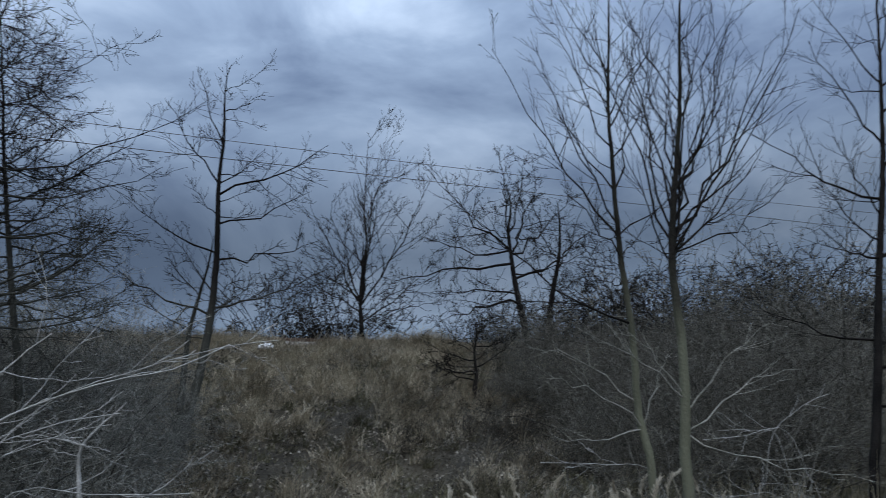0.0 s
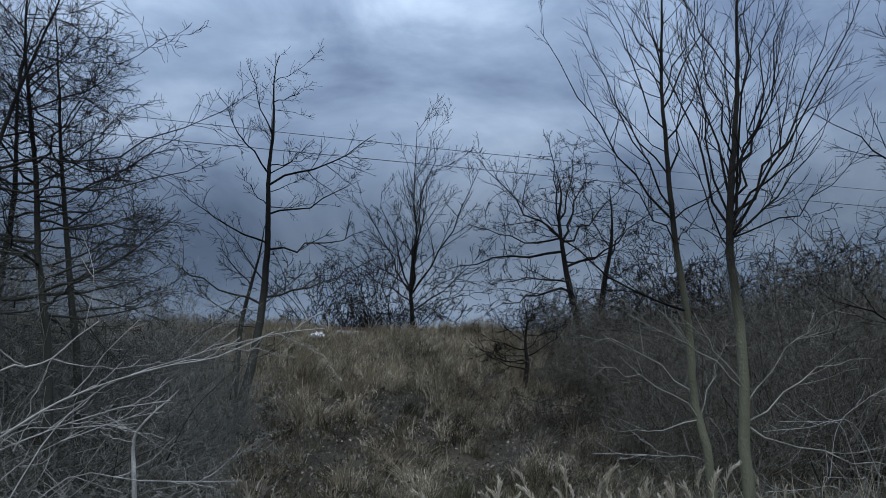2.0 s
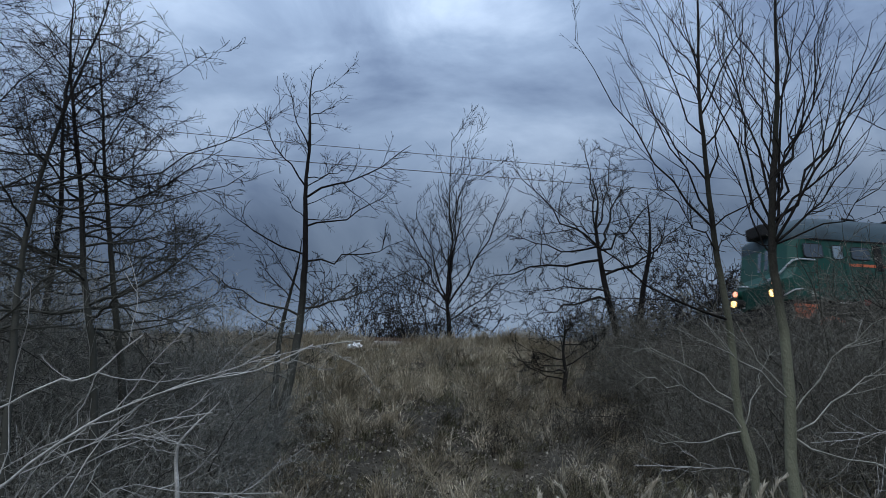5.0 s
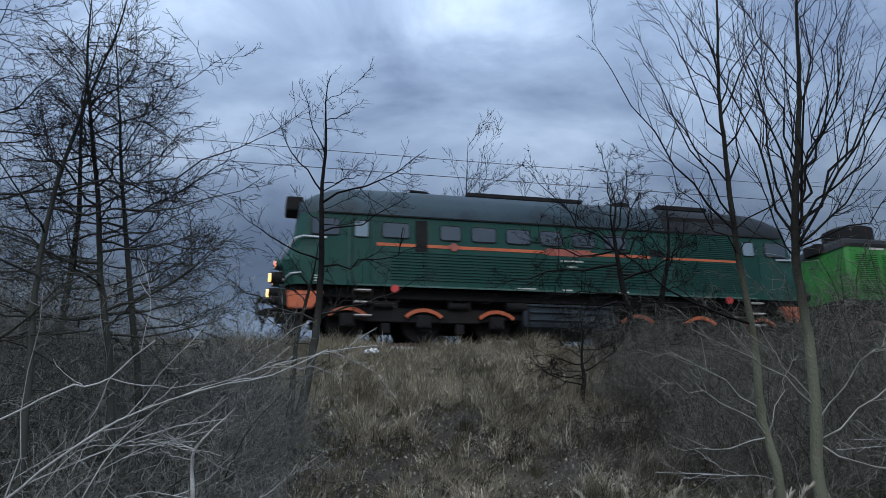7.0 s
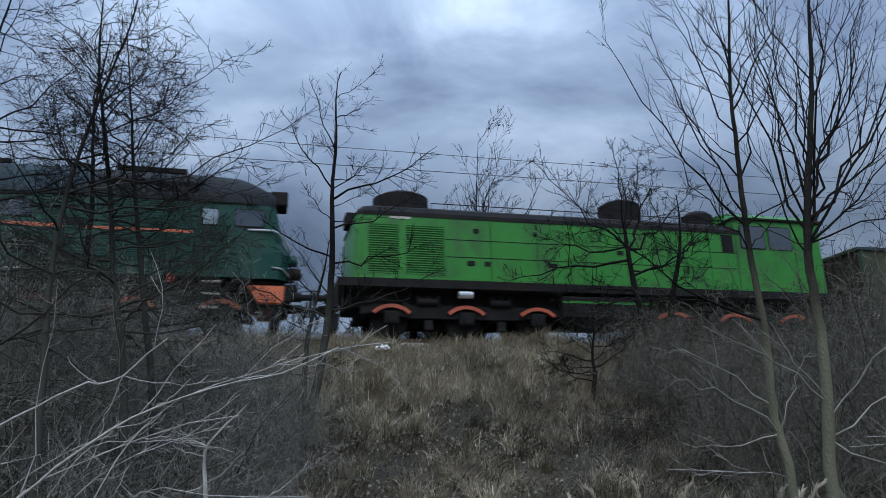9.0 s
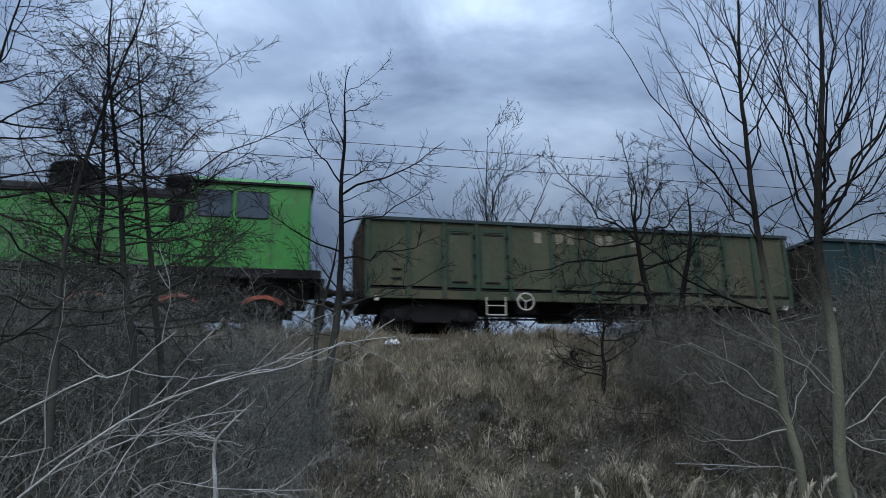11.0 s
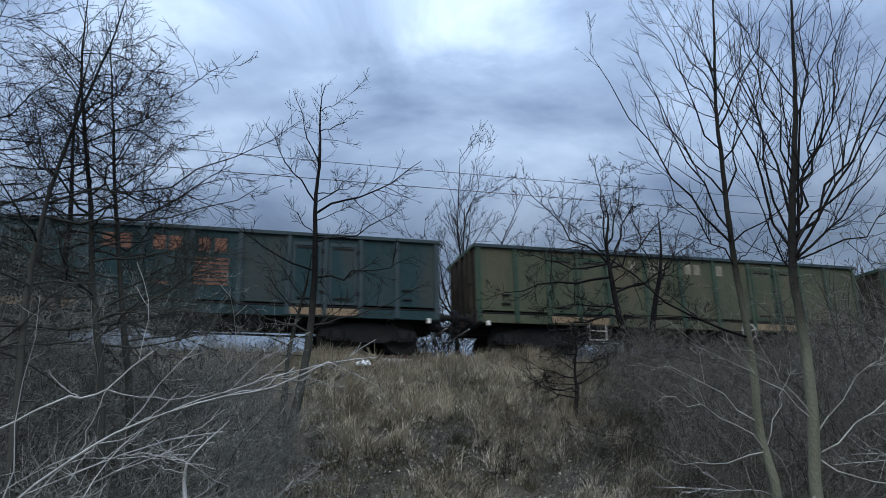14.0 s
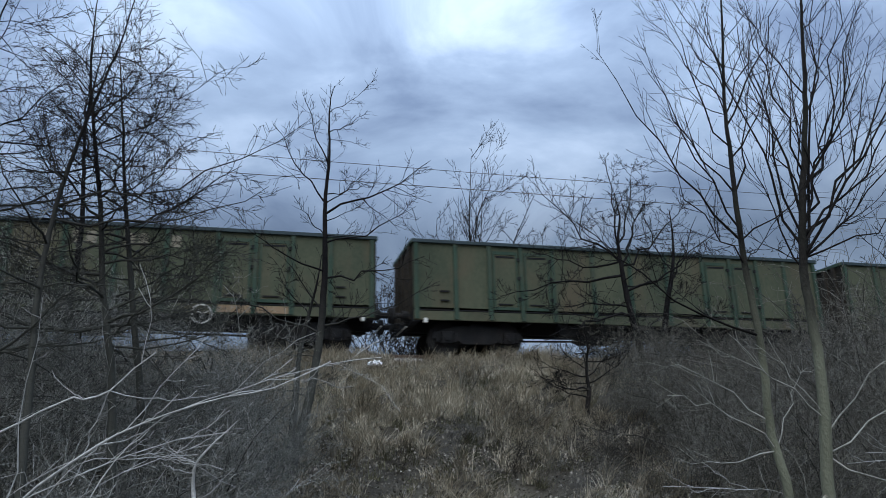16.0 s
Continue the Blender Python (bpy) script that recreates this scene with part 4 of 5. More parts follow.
def bow(g, a, tip, steps=7, arch=0.10):
    """A limb that leaves flat and curves towards its tip."""
    a, tip = Vector(a), Vector(tip)
    out = []
    for i in range(steps + 1):
        t = i / steps
        p = a + tip * t
        p.z -= arch * tip.length * math.sin(t * math.pi) * (1 if tip.z > 0 else -0.5)
        if 0 < i < steps:
            p += Vector((g.rng.gauss(0, 1), g.rng.gauss(0, 1), g.rng.gauss(0, 1))) * tip.length * 0.018
        out.append(p)
    return out


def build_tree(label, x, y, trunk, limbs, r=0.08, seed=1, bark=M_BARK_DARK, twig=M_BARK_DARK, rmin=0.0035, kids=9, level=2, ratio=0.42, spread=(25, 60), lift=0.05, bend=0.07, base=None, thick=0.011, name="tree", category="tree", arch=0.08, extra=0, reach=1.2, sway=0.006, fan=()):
    """A bare tree: a trunk through a few heights and its main limbs, each with shoots of its own."""
    t = thing(name, label, category, "bare trees of the bank", at=(x, y, 0))
    g = Growth(seed)
    for z, turn, out, up in fan:
        q = max(j for j in range(len(trunk) - 1) if trunk[j][1] <= z)
        f = (z - trunk[q][1]) / (trunk[q + 1][1] - trunk[q][1])
        limbs = limbs + [(trunk[q][0] * (1 - f) + trunk[q + 1][0] * f, z, math.cos(radians(turn)) * out, math.sin(radians(turn)) * out, up)]
    for k in range(extra):
        f = 0.15 + 0.8 * k / extra
        j = min(int(f * (len(trunk) - 1)), len(trunk) - 2)
        q = f * (len(trunk) - 1) - j
        a, ln = g.rng.uniform(0, math.tau), reach * g.rng.uniform(0.6, 1.2) * (1.2 - 0.6 * f)
        limbs = limbs + [(trunk[j][0] * (1 - q) + trunk[j + 1][0] * q, trunk[j][1] * (1 - q) + trunk[j + 1][1] * q, math.cos(a) * ln, math.sin(a) * ln, ln * g.rng.uniform(-0.1, 0.5))]
    if base is None:
        base = ground_height(x, y) - 0.15
    pts = [Vector((dx, 0.02 * g.rng.gauss(0, 1), z)) for dx, z in trunk]
    if pts[0].z > base + 0.05:
        d = pts[0] - pts[1]
        k = (pts[0].z - base) / max(-d.z, 0.05)
        pts.insert(0, Vector((pts[0].x + d.x * k * 0.6, 0, base)))
    fine = []
    for q, (a, b) in enumerate(zip(pts, pts[1:])):
        n = max(2, int((b - a).length / 0.12))
        a0, b1 = pts[max(q - 1, 0)], pts[min(q + 2, len(pts) - 1)]
        for i in range(n):
            f = i / n
            p = 0.5 * (2 * a + (b - a0) * f + (2 * a0 - 5 * a + 4 * b - b1) * f * f + (3 * a - a0 - 3 * b + b1) * f ** 3)
            fine.append(p + Vector((g.rng.gauss(0, sway), g.rng.gauss(0, sway), g.rng.gauss(0, sway))) * 0.5)
    fine.append(pts[-1])
    z0, z1 = fine[0].z, max(p.z for p in fine)
    span = max(len(fine) - 1, 1)
    rad = [max(r * (1.08 - 1.0 * (i / span) ** 1.2) + (0.35 * r if i == 0 else 0), rmin * 1.5) for i in range(len(fine))]
    g.add(fine, rad, 10)
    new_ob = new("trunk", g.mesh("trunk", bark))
    new_ob.parent = t
    crown = Growth(seed + 500)
    top = len(fine) * 2 // 3
    crown.sprout(fine[top:], rad[top:], level, kids, ratio * 0.8, spread, bend, lift, rmin, 0.1)
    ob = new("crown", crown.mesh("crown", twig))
    ob.parent = t
    for i, (dx, z, tx, ty, tz) in enumerate(limbs):
        lg = Growth(seed * 31 + i)
        tip = Vector((tx, ty, tz))
        near = min(range(len(fine)), key=lambda q: (fine[q] - Vector((dx, 0, z))).length)
        low = bark == M_BARK_GREY and z <= 2.6
        p = bow(lg, fine[near], tip + Vector((dx, 0, z)) - fine[near], arch=-0.10 if low else arch)
        r0 = max(min(rad[near] * 0.6, tip.length * thick * (1 if z > 2.6 or bark != M_BARK_GREY else 1.1)), rmin * 1.5)
        rr = [max(r0 * (1 - 0.82 * j / (len(p) - 1)), rmin) for j in range(len(p))]
        lg.add(p, rr, 6)
        lg.sprout(p, rr, level, kids if z > 2.6 or bark != M_BARK_GREY else 6, ratio, spread, bend, lift, rmin)
        # grey-bark trees: near-black limbs above 2.6 m, backlit tone put into the colour
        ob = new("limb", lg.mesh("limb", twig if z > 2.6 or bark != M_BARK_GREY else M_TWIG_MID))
        ob.parent = t
    return t


def build_trees():
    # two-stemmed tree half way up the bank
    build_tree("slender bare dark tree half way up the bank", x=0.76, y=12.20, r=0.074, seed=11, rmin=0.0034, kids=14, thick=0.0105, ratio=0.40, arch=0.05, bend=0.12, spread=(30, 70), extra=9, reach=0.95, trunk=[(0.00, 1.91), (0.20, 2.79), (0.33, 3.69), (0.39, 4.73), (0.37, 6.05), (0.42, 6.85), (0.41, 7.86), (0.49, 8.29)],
               limbs=[(0.39, 5.33, 1.48, -0.38, 0.63), (0.39, 4.74, 1.58, -0.58, 0.29), (0.29, 3.79, 0.81, -0.10, 0.77), (0.37, 5.41, -0.54, -0.26, 0.64), (0.38, 6.13, -0.94, -0.55, 1.05),
                      (0.41, 7.71, 0.82, -0.10, 0.76), (0.41, 7.39, 0.73, 0.37, 0.68), (0.38, 6.13, 0.78, 0.29, 0.76), (0.38, 5.68, 0.69, 0.21, 0.52), (0.38, 4.89, -1.45, -0.40, 0.67),
                      (0.40, 6.76, -0.49, -0.26, 1.21), (0.37, 5.83, 1.70, -0.68, 0.87), (0.36, 3.98, 1.71, -0.46, 0.56), (0.34, 3.75, -1.57, 0.72, 0.99), (0.37, 4.17, -0.67, 0.38, 1.11)])
    build_tree("thin bare dark stem beside the slender tree", x=0.69, y=12.50, r=0.066, seed=12, rmin=0.0036, kids=13, thick=0.010, bend=0.12, extra=5, reach=0.9, trunk=[(0.00, 1.89), (0.07, 2.73), (0.11, 3.48), (0.24, 4.17), (0.36, 4.69), (0.43, 5.22)],
               limbs=[(0.12, 3.56, -0.93, 0.36, 0.90), (0.21, 4.13, -0.56, 0.32, 1.04), (0.10, 3.28, -1.18, -0.33, 0.07), (0.06, 2.91, 0.89, -0.17, 0.48)])
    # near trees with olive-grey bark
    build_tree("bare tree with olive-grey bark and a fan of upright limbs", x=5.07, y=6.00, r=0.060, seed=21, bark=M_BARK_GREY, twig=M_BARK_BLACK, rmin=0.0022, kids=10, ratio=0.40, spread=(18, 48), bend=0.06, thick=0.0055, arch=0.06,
               fan=[(3.5, 10, 0.9, 3.4), (3.6, 40, 1.3, 2.9), (3.7, 165, 0.7, 2.7), (3.55, 320, 1.6, 2.6), (3.9, 75, 0.8, 2.9), (4.2, 350, 1.1, 2.4), (4.5, 200, 0.8, 2.0), (4.9, 20, 1.0, 1.9), (5.3, 170, 0.7, 1.6), (3.8, 5, 2.0, 2.7)], trunk=[(0.00, 1.04), (0.02, 1.53), (0.06, 2.00), (0.10, 2.50), (0.12, 2.96), (0.15, 3.43), (0.23, 4.10), (0.45, 5.20), (0.60, 6.23), (0.79, 7.31)],
               limbs=[(0.16, 3.55, -0.08, 0.28, 2.80), (0.17, 3.43, -0.18, 0.59, 1.94), (0.21, 3.79, 0.68, -0.29, 2.78), (0.21, 3.79, 0.79, 0.47, 2.22), (0.19, 3.67, 1.48, -0.52, 2.12),
                      (0.18, 3.55, 1.88, 0.26, 1.77), (0.17, 3.49, 1.48, -0.53, 0.96), (0.25, 4.11, 1.22, 0.26, 2.27), (0.24, 4.10, 0.05, 0.54, 1.79), (0.17, 3.49, -0.82, 0.30, 0.54),
                      (0.29, 4.30, 1.74, 0.87, 2.33), (0.07, 1.82, 0.90, -0.39, 0.93), (0.06, 1.74, 1.38, -0.30, 0.55), (0.07, 1.95, -0.49, 0.18, 0.76), (0.07, 1.95, -1.20, -0.27, 0.57), (0.07, 1.63, 1.48, -0.61, -0.41)])
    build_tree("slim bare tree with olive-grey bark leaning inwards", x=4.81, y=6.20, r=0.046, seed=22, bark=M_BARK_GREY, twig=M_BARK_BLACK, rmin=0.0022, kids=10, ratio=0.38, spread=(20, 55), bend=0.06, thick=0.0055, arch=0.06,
               fan=[(3.9, 185, 0.9, 1.9), (4.3, 150, 0.8, 1.7), (4.2, 20, 0.7, 1.9), (4.8, 200, 0.9, 1.5), (5.1, 340, 0.6, 1.6), (5.6, 175, 0.6, 1.2), (3.5, 190, 1.1, 1.2)], trunk=[(0.00, 1.04), (-0.02, 1.48), (-0.05, 1.86), (-0.08, 2.29), (-0.08, 2.80), (-0.11, 3.27), (-0.14, 3.87), (-0.13, 4.62), (-0.09, 5.29), (0.02, 6.35), (0.12, 7.33)],
               limbs=[(-0.09, 5.29, -0.82, 0.14, 1.17), (-0.12, 5.14, -0.93, -0.19, 0.27), (-0.14, 3.72, -1.42, -0.06, 1.95), (-0.13, 4.56, -0.71, 0.22, 0.82), (-0.10, 4.63, 0.93, 0.18, 1.57),
                      (-0.08, 4.96, 0.67, -0.38, 1.79), (-0.08, 5.36, -0.32, 0.41, 1.34), (-0.11, 3.51, 0.76, 0.12, 0.87), (-0.13, 3.69, 1.05, -0.45, 1.05),
                      (-0.08, 2.80, -2.1, -0.13, 1.12), (-0.07, 1.75, -1.22, -0.26, 0.45), (-0.08, 1.68, -1.25, -0.38, 0.00), (-0.06, 1.72, 0.64, 0.21, 0.81), (-0.10, 2.02, -1.14, 0.13, 0.53)])
    build_tree("bare dark tree with leaning trunk by the meadow", x=8.09, y=6.40, r=0.06, seed=23, bark=M_BARK_BLACK, twig=M_BARK_BLACK, rmin=0.0028, kids=10, ratio=0.55, bend=0.05, extra=8, trunk=[(0.00, 0.90), (0.33, 2.06), (0.74, 3.50), (1.22, 5.12), (1.53, 6.46), (1.84, 7.91), (2.15, 9.19)],
               limbs=[(1.08, 4.70, -1.40, 0.70, 1.04), (1.31, 5.55, -0.82, 0.19, 1.52), (1.53, 6.46, -0.46, 0.49, 1.66), (0.91, 4.13, -1.25, -0.26, 0.58), (0.85, 3.89, -1.53, -0.42, 0.11), (1.19, 5.12, 2.02, -0.14, 1.91),
                      (1.42, 6.00, 1.63, -0.89, 2.18), (0.85, 3.89, 2.08, -0.27, 1.43), (0.52, 2.76, -1.35, 0.60, 0.51), (0.99, 4.45, -0.88, -0.20, 0.94), (0.43, 2.41, 1.78, -0.85, 0.70), (1.64, 6.93, -0.17, -0.77, 1.88)])
    # crooked tree near the top of the bank
    build_tree("crooked bare dark tree with a round crown on the bank", x=9.06, y=16.0, r=0.105, seed=31, rmin=0.0055, kids=15, ratio=0.44, spread=(30, 75), bend=0.17, thick=0.0115, extra=9, reach=1.5, trunk=[(0.00, 3.36), (-0.14, 4.45), (-0.30, 5.43), (-0.42, 6.43), (-0.42, 7.01), (-0.30, 7.6), (-0.42, 8.2)],
               limbs=[(-0.41, 6.50, -1.76, 0.99, 2.30), (-0.43, 6.94, -0.51, -0.71, 1.84), (-0.43, 6.94, 0.82, 0.23, 2.29), (-0.39, 6.28, 2.22, 0.46, 1.99), (-0.42, 6.43, -2.30, 0.01, 0.13), (-0.35, 5.85, 1.82, -0.55, 0.54),
                      (-0.27, 5.28, -2.07, -0.05, -0.09), (-0.26, 5.00, -2.54, -0.97, -0.63), (-0.39, 6.72, -1.07, 0.56, 0.95), (-0.39, 6.28, 1.44, 1.01, 2.70), (-0.14, 4.45, -1.49, 0.06, 0.23), (-0.33, 5.71, 2.38, -0.50, 1.49), (-0.36, 6.14, -2.81, 1.05, -0.44)])
    build_tree("thin crooked bare dark tree on the bank", x=9.80, y=16.6, r=0.10, seed=32, rmin=0.0055, kids=13, thick=0.012, ratio=0.42, spread=(30, 75), bend=0.15, extra=5, reach=1.2, trunk=[(0.00, 3.43), (0.14, 4.43), (0.34, 5.47), (0.59, 6.39), (0.75, 7.3), (0.70, 8.1)],
               limbs=[(0.48, 6.08, 1.14, 0.15, 1.96), (0.36, 5.62, 1.44, 0.55, 0.68), (0.59, 6.39, -0.36, 0.54, 1.69), (0.19, 4.72, 1.86, 0.02, 0.82), (0.28, 5.17, -1.31, -0.11, -0.63)])
    # tree behind the track
    build_tree("bare round-headed tree in the field behind the track", x=8.92, y=30.0, r=0.15, seed=41, bark=M_BARK_BLACK, twig=M_BARK_BLACK, rmin=0.0075, kids=13, ratio=0.46, thick=0.0095, bend=0.11, spread=(22, 58), base=2.8, arch=0.05, trunk=[(0.00, 6.18), (-0.01, 7.07), (-0.05, 7.92), (0.05, 9.2), (0.10, 10.6)],
               limbs=[(-0.02, 7.87, -1.16, 0.42, 4.52), (-0.02, 7.80, -2.17, -0.27, 3.74), (-0.00, 7.68, -0.27, -2.03, 6.66), (-0.00, 7.68, 0.67, -1.24, 7.03), (-0.02, 7.80, 1.48, 1.86, 6.44), (-0.00, 7.68, 2.36, -2.28, 5.02),
                      (0.01, 6.95, 2.64, -1.44, 2.35), (-0.02, 7.87, -2.41, 0.37, 2.14), (0.00, 7.80, 0.23, -0.93, 4.71), (-0.01, 7.44, -2.90, 0.11, 1.81)])
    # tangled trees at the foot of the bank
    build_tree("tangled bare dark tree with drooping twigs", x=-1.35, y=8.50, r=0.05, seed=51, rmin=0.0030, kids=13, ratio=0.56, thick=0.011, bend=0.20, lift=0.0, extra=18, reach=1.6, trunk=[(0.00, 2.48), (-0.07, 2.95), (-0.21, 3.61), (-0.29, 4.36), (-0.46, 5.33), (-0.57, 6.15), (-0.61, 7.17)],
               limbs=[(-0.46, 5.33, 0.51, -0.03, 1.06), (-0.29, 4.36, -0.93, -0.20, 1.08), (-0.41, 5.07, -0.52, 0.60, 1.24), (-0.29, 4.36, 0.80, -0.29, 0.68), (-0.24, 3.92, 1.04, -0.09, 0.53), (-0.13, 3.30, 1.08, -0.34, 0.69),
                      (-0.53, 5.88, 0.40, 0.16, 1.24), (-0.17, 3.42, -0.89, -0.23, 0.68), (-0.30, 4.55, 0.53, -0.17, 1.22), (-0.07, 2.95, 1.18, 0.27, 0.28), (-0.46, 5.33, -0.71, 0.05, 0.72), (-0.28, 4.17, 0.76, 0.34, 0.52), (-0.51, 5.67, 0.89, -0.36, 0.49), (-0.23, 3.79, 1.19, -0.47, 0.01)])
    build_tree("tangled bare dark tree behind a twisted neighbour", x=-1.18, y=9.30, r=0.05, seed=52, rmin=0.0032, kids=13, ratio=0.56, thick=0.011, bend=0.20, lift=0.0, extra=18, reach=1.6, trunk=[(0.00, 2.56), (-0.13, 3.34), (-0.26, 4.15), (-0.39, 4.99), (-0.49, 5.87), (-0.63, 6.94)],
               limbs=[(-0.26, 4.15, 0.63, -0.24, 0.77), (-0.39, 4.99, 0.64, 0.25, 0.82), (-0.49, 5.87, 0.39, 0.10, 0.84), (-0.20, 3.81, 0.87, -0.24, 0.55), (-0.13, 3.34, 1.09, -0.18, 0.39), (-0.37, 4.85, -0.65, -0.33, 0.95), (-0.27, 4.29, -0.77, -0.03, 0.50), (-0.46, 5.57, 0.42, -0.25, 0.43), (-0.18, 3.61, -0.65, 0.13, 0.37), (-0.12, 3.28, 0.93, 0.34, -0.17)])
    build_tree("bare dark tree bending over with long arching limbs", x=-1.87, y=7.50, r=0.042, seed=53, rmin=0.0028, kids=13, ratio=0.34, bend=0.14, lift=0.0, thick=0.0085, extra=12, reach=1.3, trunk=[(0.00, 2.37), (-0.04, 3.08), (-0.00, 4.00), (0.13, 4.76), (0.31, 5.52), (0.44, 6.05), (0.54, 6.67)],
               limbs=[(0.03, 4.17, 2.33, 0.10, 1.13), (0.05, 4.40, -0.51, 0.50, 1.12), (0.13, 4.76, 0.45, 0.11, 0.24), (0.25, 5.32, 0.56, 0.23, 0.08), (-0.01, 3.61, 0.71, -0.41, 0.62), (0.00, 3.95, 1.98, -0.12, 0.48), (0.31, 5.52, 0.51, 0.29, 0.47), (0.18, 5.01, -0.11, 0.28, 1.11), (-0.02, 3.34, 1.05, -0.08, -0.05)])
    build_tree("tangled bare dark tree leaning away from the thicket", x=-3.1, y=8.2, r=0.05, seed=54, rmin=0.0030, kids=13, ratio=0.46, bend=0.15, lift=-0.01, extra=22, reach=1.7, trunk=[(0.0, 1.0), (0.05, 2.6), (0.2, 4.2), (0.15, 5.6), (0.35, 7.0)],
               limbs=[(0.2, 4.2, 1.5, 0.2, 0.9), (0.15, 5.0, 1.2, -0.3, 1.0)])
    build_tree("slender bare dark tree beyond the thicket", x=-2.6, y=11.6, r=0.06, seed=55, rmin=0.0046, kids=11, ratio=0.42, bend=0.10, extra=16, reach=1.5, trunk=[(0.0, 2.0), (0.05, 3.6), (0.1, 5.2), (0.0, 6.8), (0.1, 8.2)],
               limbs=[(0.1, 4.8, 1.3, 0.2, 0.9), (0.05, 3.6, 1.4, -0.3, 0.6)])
    # small bush-like tree on the bank
    build_tree("small crooked bare dark sapling on the bank", x=6.54, y=14.0, r=0.055, seed=61, bark=M_BARK_BLACK, twig=M_BARK_BLACK, rmin=0.0042, kids=13, thick=0.014, bend=0.16, extra=8, reach=1.0, ratio=0.5, name="sapling", category="sapling", trunk=[(0.00, 2.80), (0.06, 3.12), (0.04, 3.53), (0.11, 4.0), (0.07, 4.3)],
               limbs=[(0.04, 3.12, -1.25, -0.38, 0.27), (0.03, 3.47, -0.48, 0.19, 0.57), (0.04, 3.41, 0.62, -0.11, 0.66), (0.04, 3.53, -0.16, -0.13, 0.71), (0.04, 3.24, 0.80, -0.36, 0.60), (0.04, 3.36, -0.87, 0.43, 0.45)])
    # pale low shoots close to the viewer
    pale = dict(bark=M_TWIG_GREY, twig=M_TWIG_GREY, level=1, kids=4, ratio=0.35, lift=0.03, thick=0.016, sway=0.004, bend=0.16, name="arching_branch", category="branch")
    build_tree("pale grey arching branch of a leaning shrub", x=-0.82, y=3.60, r=0.029, seed=71, rmin=0.002, base=-9, trunk=[(-1.3, 0.0), (-0.6, 1.0), (0.00, 1.59), (0.22, 1.75), (0.38, 1.84), (0.74, 1.95), (0.94, 1.99), (1.2, 2.12)],
               limbs=[(0.38, 1.84, 0.15, 0.02, 0.13), (0.74, 1.95, 0.30, 0.03, 0.14), (0.22, 1.75, 0.20, 0.02, 0.07), (0.24, 1.76, -0.11, 0.02, -0.17)], **pale)
    build_tree("pale grey arching branch of a leaning shrub", x=-0.89, y=3.80, r=0.027, seed=72, rmin=0.002, base=-9, trunk=[(-1.5, 0.0), (-0.8, 1.3), (0.00, 1.91), (0.18, 1.96), (0.29, 2.00), (0.38, 2.10), (0.47, 2.18)],
               limbs=[(0.29, 2.00, 0.47, 0.05, -0.00), (0.29, 1.99, -0.09, 0.03, -0.26), (0.18, 1.96, -0.15, 0.02, 0.13)], **pale)
    build_tree("pale grey forked shoot rising from the grass", x=-0.35, y=6.70, r=0.035, seed=73, rmin=0.003, trunk=[(0.00, 1.21), (-0.03, 1.56), (-0.02, 1.72), (0.13, 1.90), (0.29, 2.06)],
               limbs=[(-0.02, 1.72, -0.29, 0.04, 0.21), (-0.02, 1.70, 0.21, 0.02, -0.03), (-0.03, 1.65, -0.26, 0.03, 0.09)], **pale)
    rng = random.Random(77)
    for k in range(8):
        y = rng.uniform(4.6, 7.6)
        x, z, ln = y * rng.uniform(-0.30, -0.08), rng.uniform(0.9, 1.9), rng.uniform(0.8, 1.6)
        up = rng.uniform(-0.25, 0.75)
        build_tree("pale grey arching branch of a leaning shrub", x=x, y=y, r=0.012 + 0.002 * (y - 4), seed=80 + k, rmin=0.0022, base=-9, trunk=[(-0.8, 0.0), (-0.35, z * 0.7), (0.0, z), (ln * 0.4, z + up * 0.5), (ln * 0.75, z + up * 0.8), (ln, z + up * 0.9)],
                   limbs=[(ln * 0.3, z + up * 0.4, ln * 0.3, 0.1, 0.25), (ln * 0.5, z + up * 0.6, ln * 0.35, -0.1, -0.05), (ln * 0.7, z + up * 0.75, ln * 0.3, 0.05, 0.2)], **pale)
    for k in range(5):
        y = rng.uniform(5.2, 7.4)
        x, z, ln = y * rng.uniform(0.72, 1.15), rng.uniform(0.9, 1.9), rng.uniform(0.7, 1.4) * rng.choice((-1, 1))
        up = rng.uniform(-0.1, 0.5)
        build_tree("pale grey arching branch of a leaning shrub", x=x, y=y, r=0.011, seed=110 + k, rmin=0.0022, base=-9, trunk=[(-ln * 0.5, 0.0), (-ln * 0.2, z * 0.7), (0.0, z), (ln * 0.4, z + up * 0.5), (ln * 0.75, z + up * 0.8), (ln, z + up * 0.9)],
                   limbs=[(ln * 0.3, z + up * 0.4, ln * 0.3, 0.1, 0.25), (ln * 0.5, z + up * 0.6, ln * 0.35, -0.1, -0.05), (ln * 0.7, z + up * 0.75, ln * 0.3, 0.05, 0.2)], **pale)


build_trees()


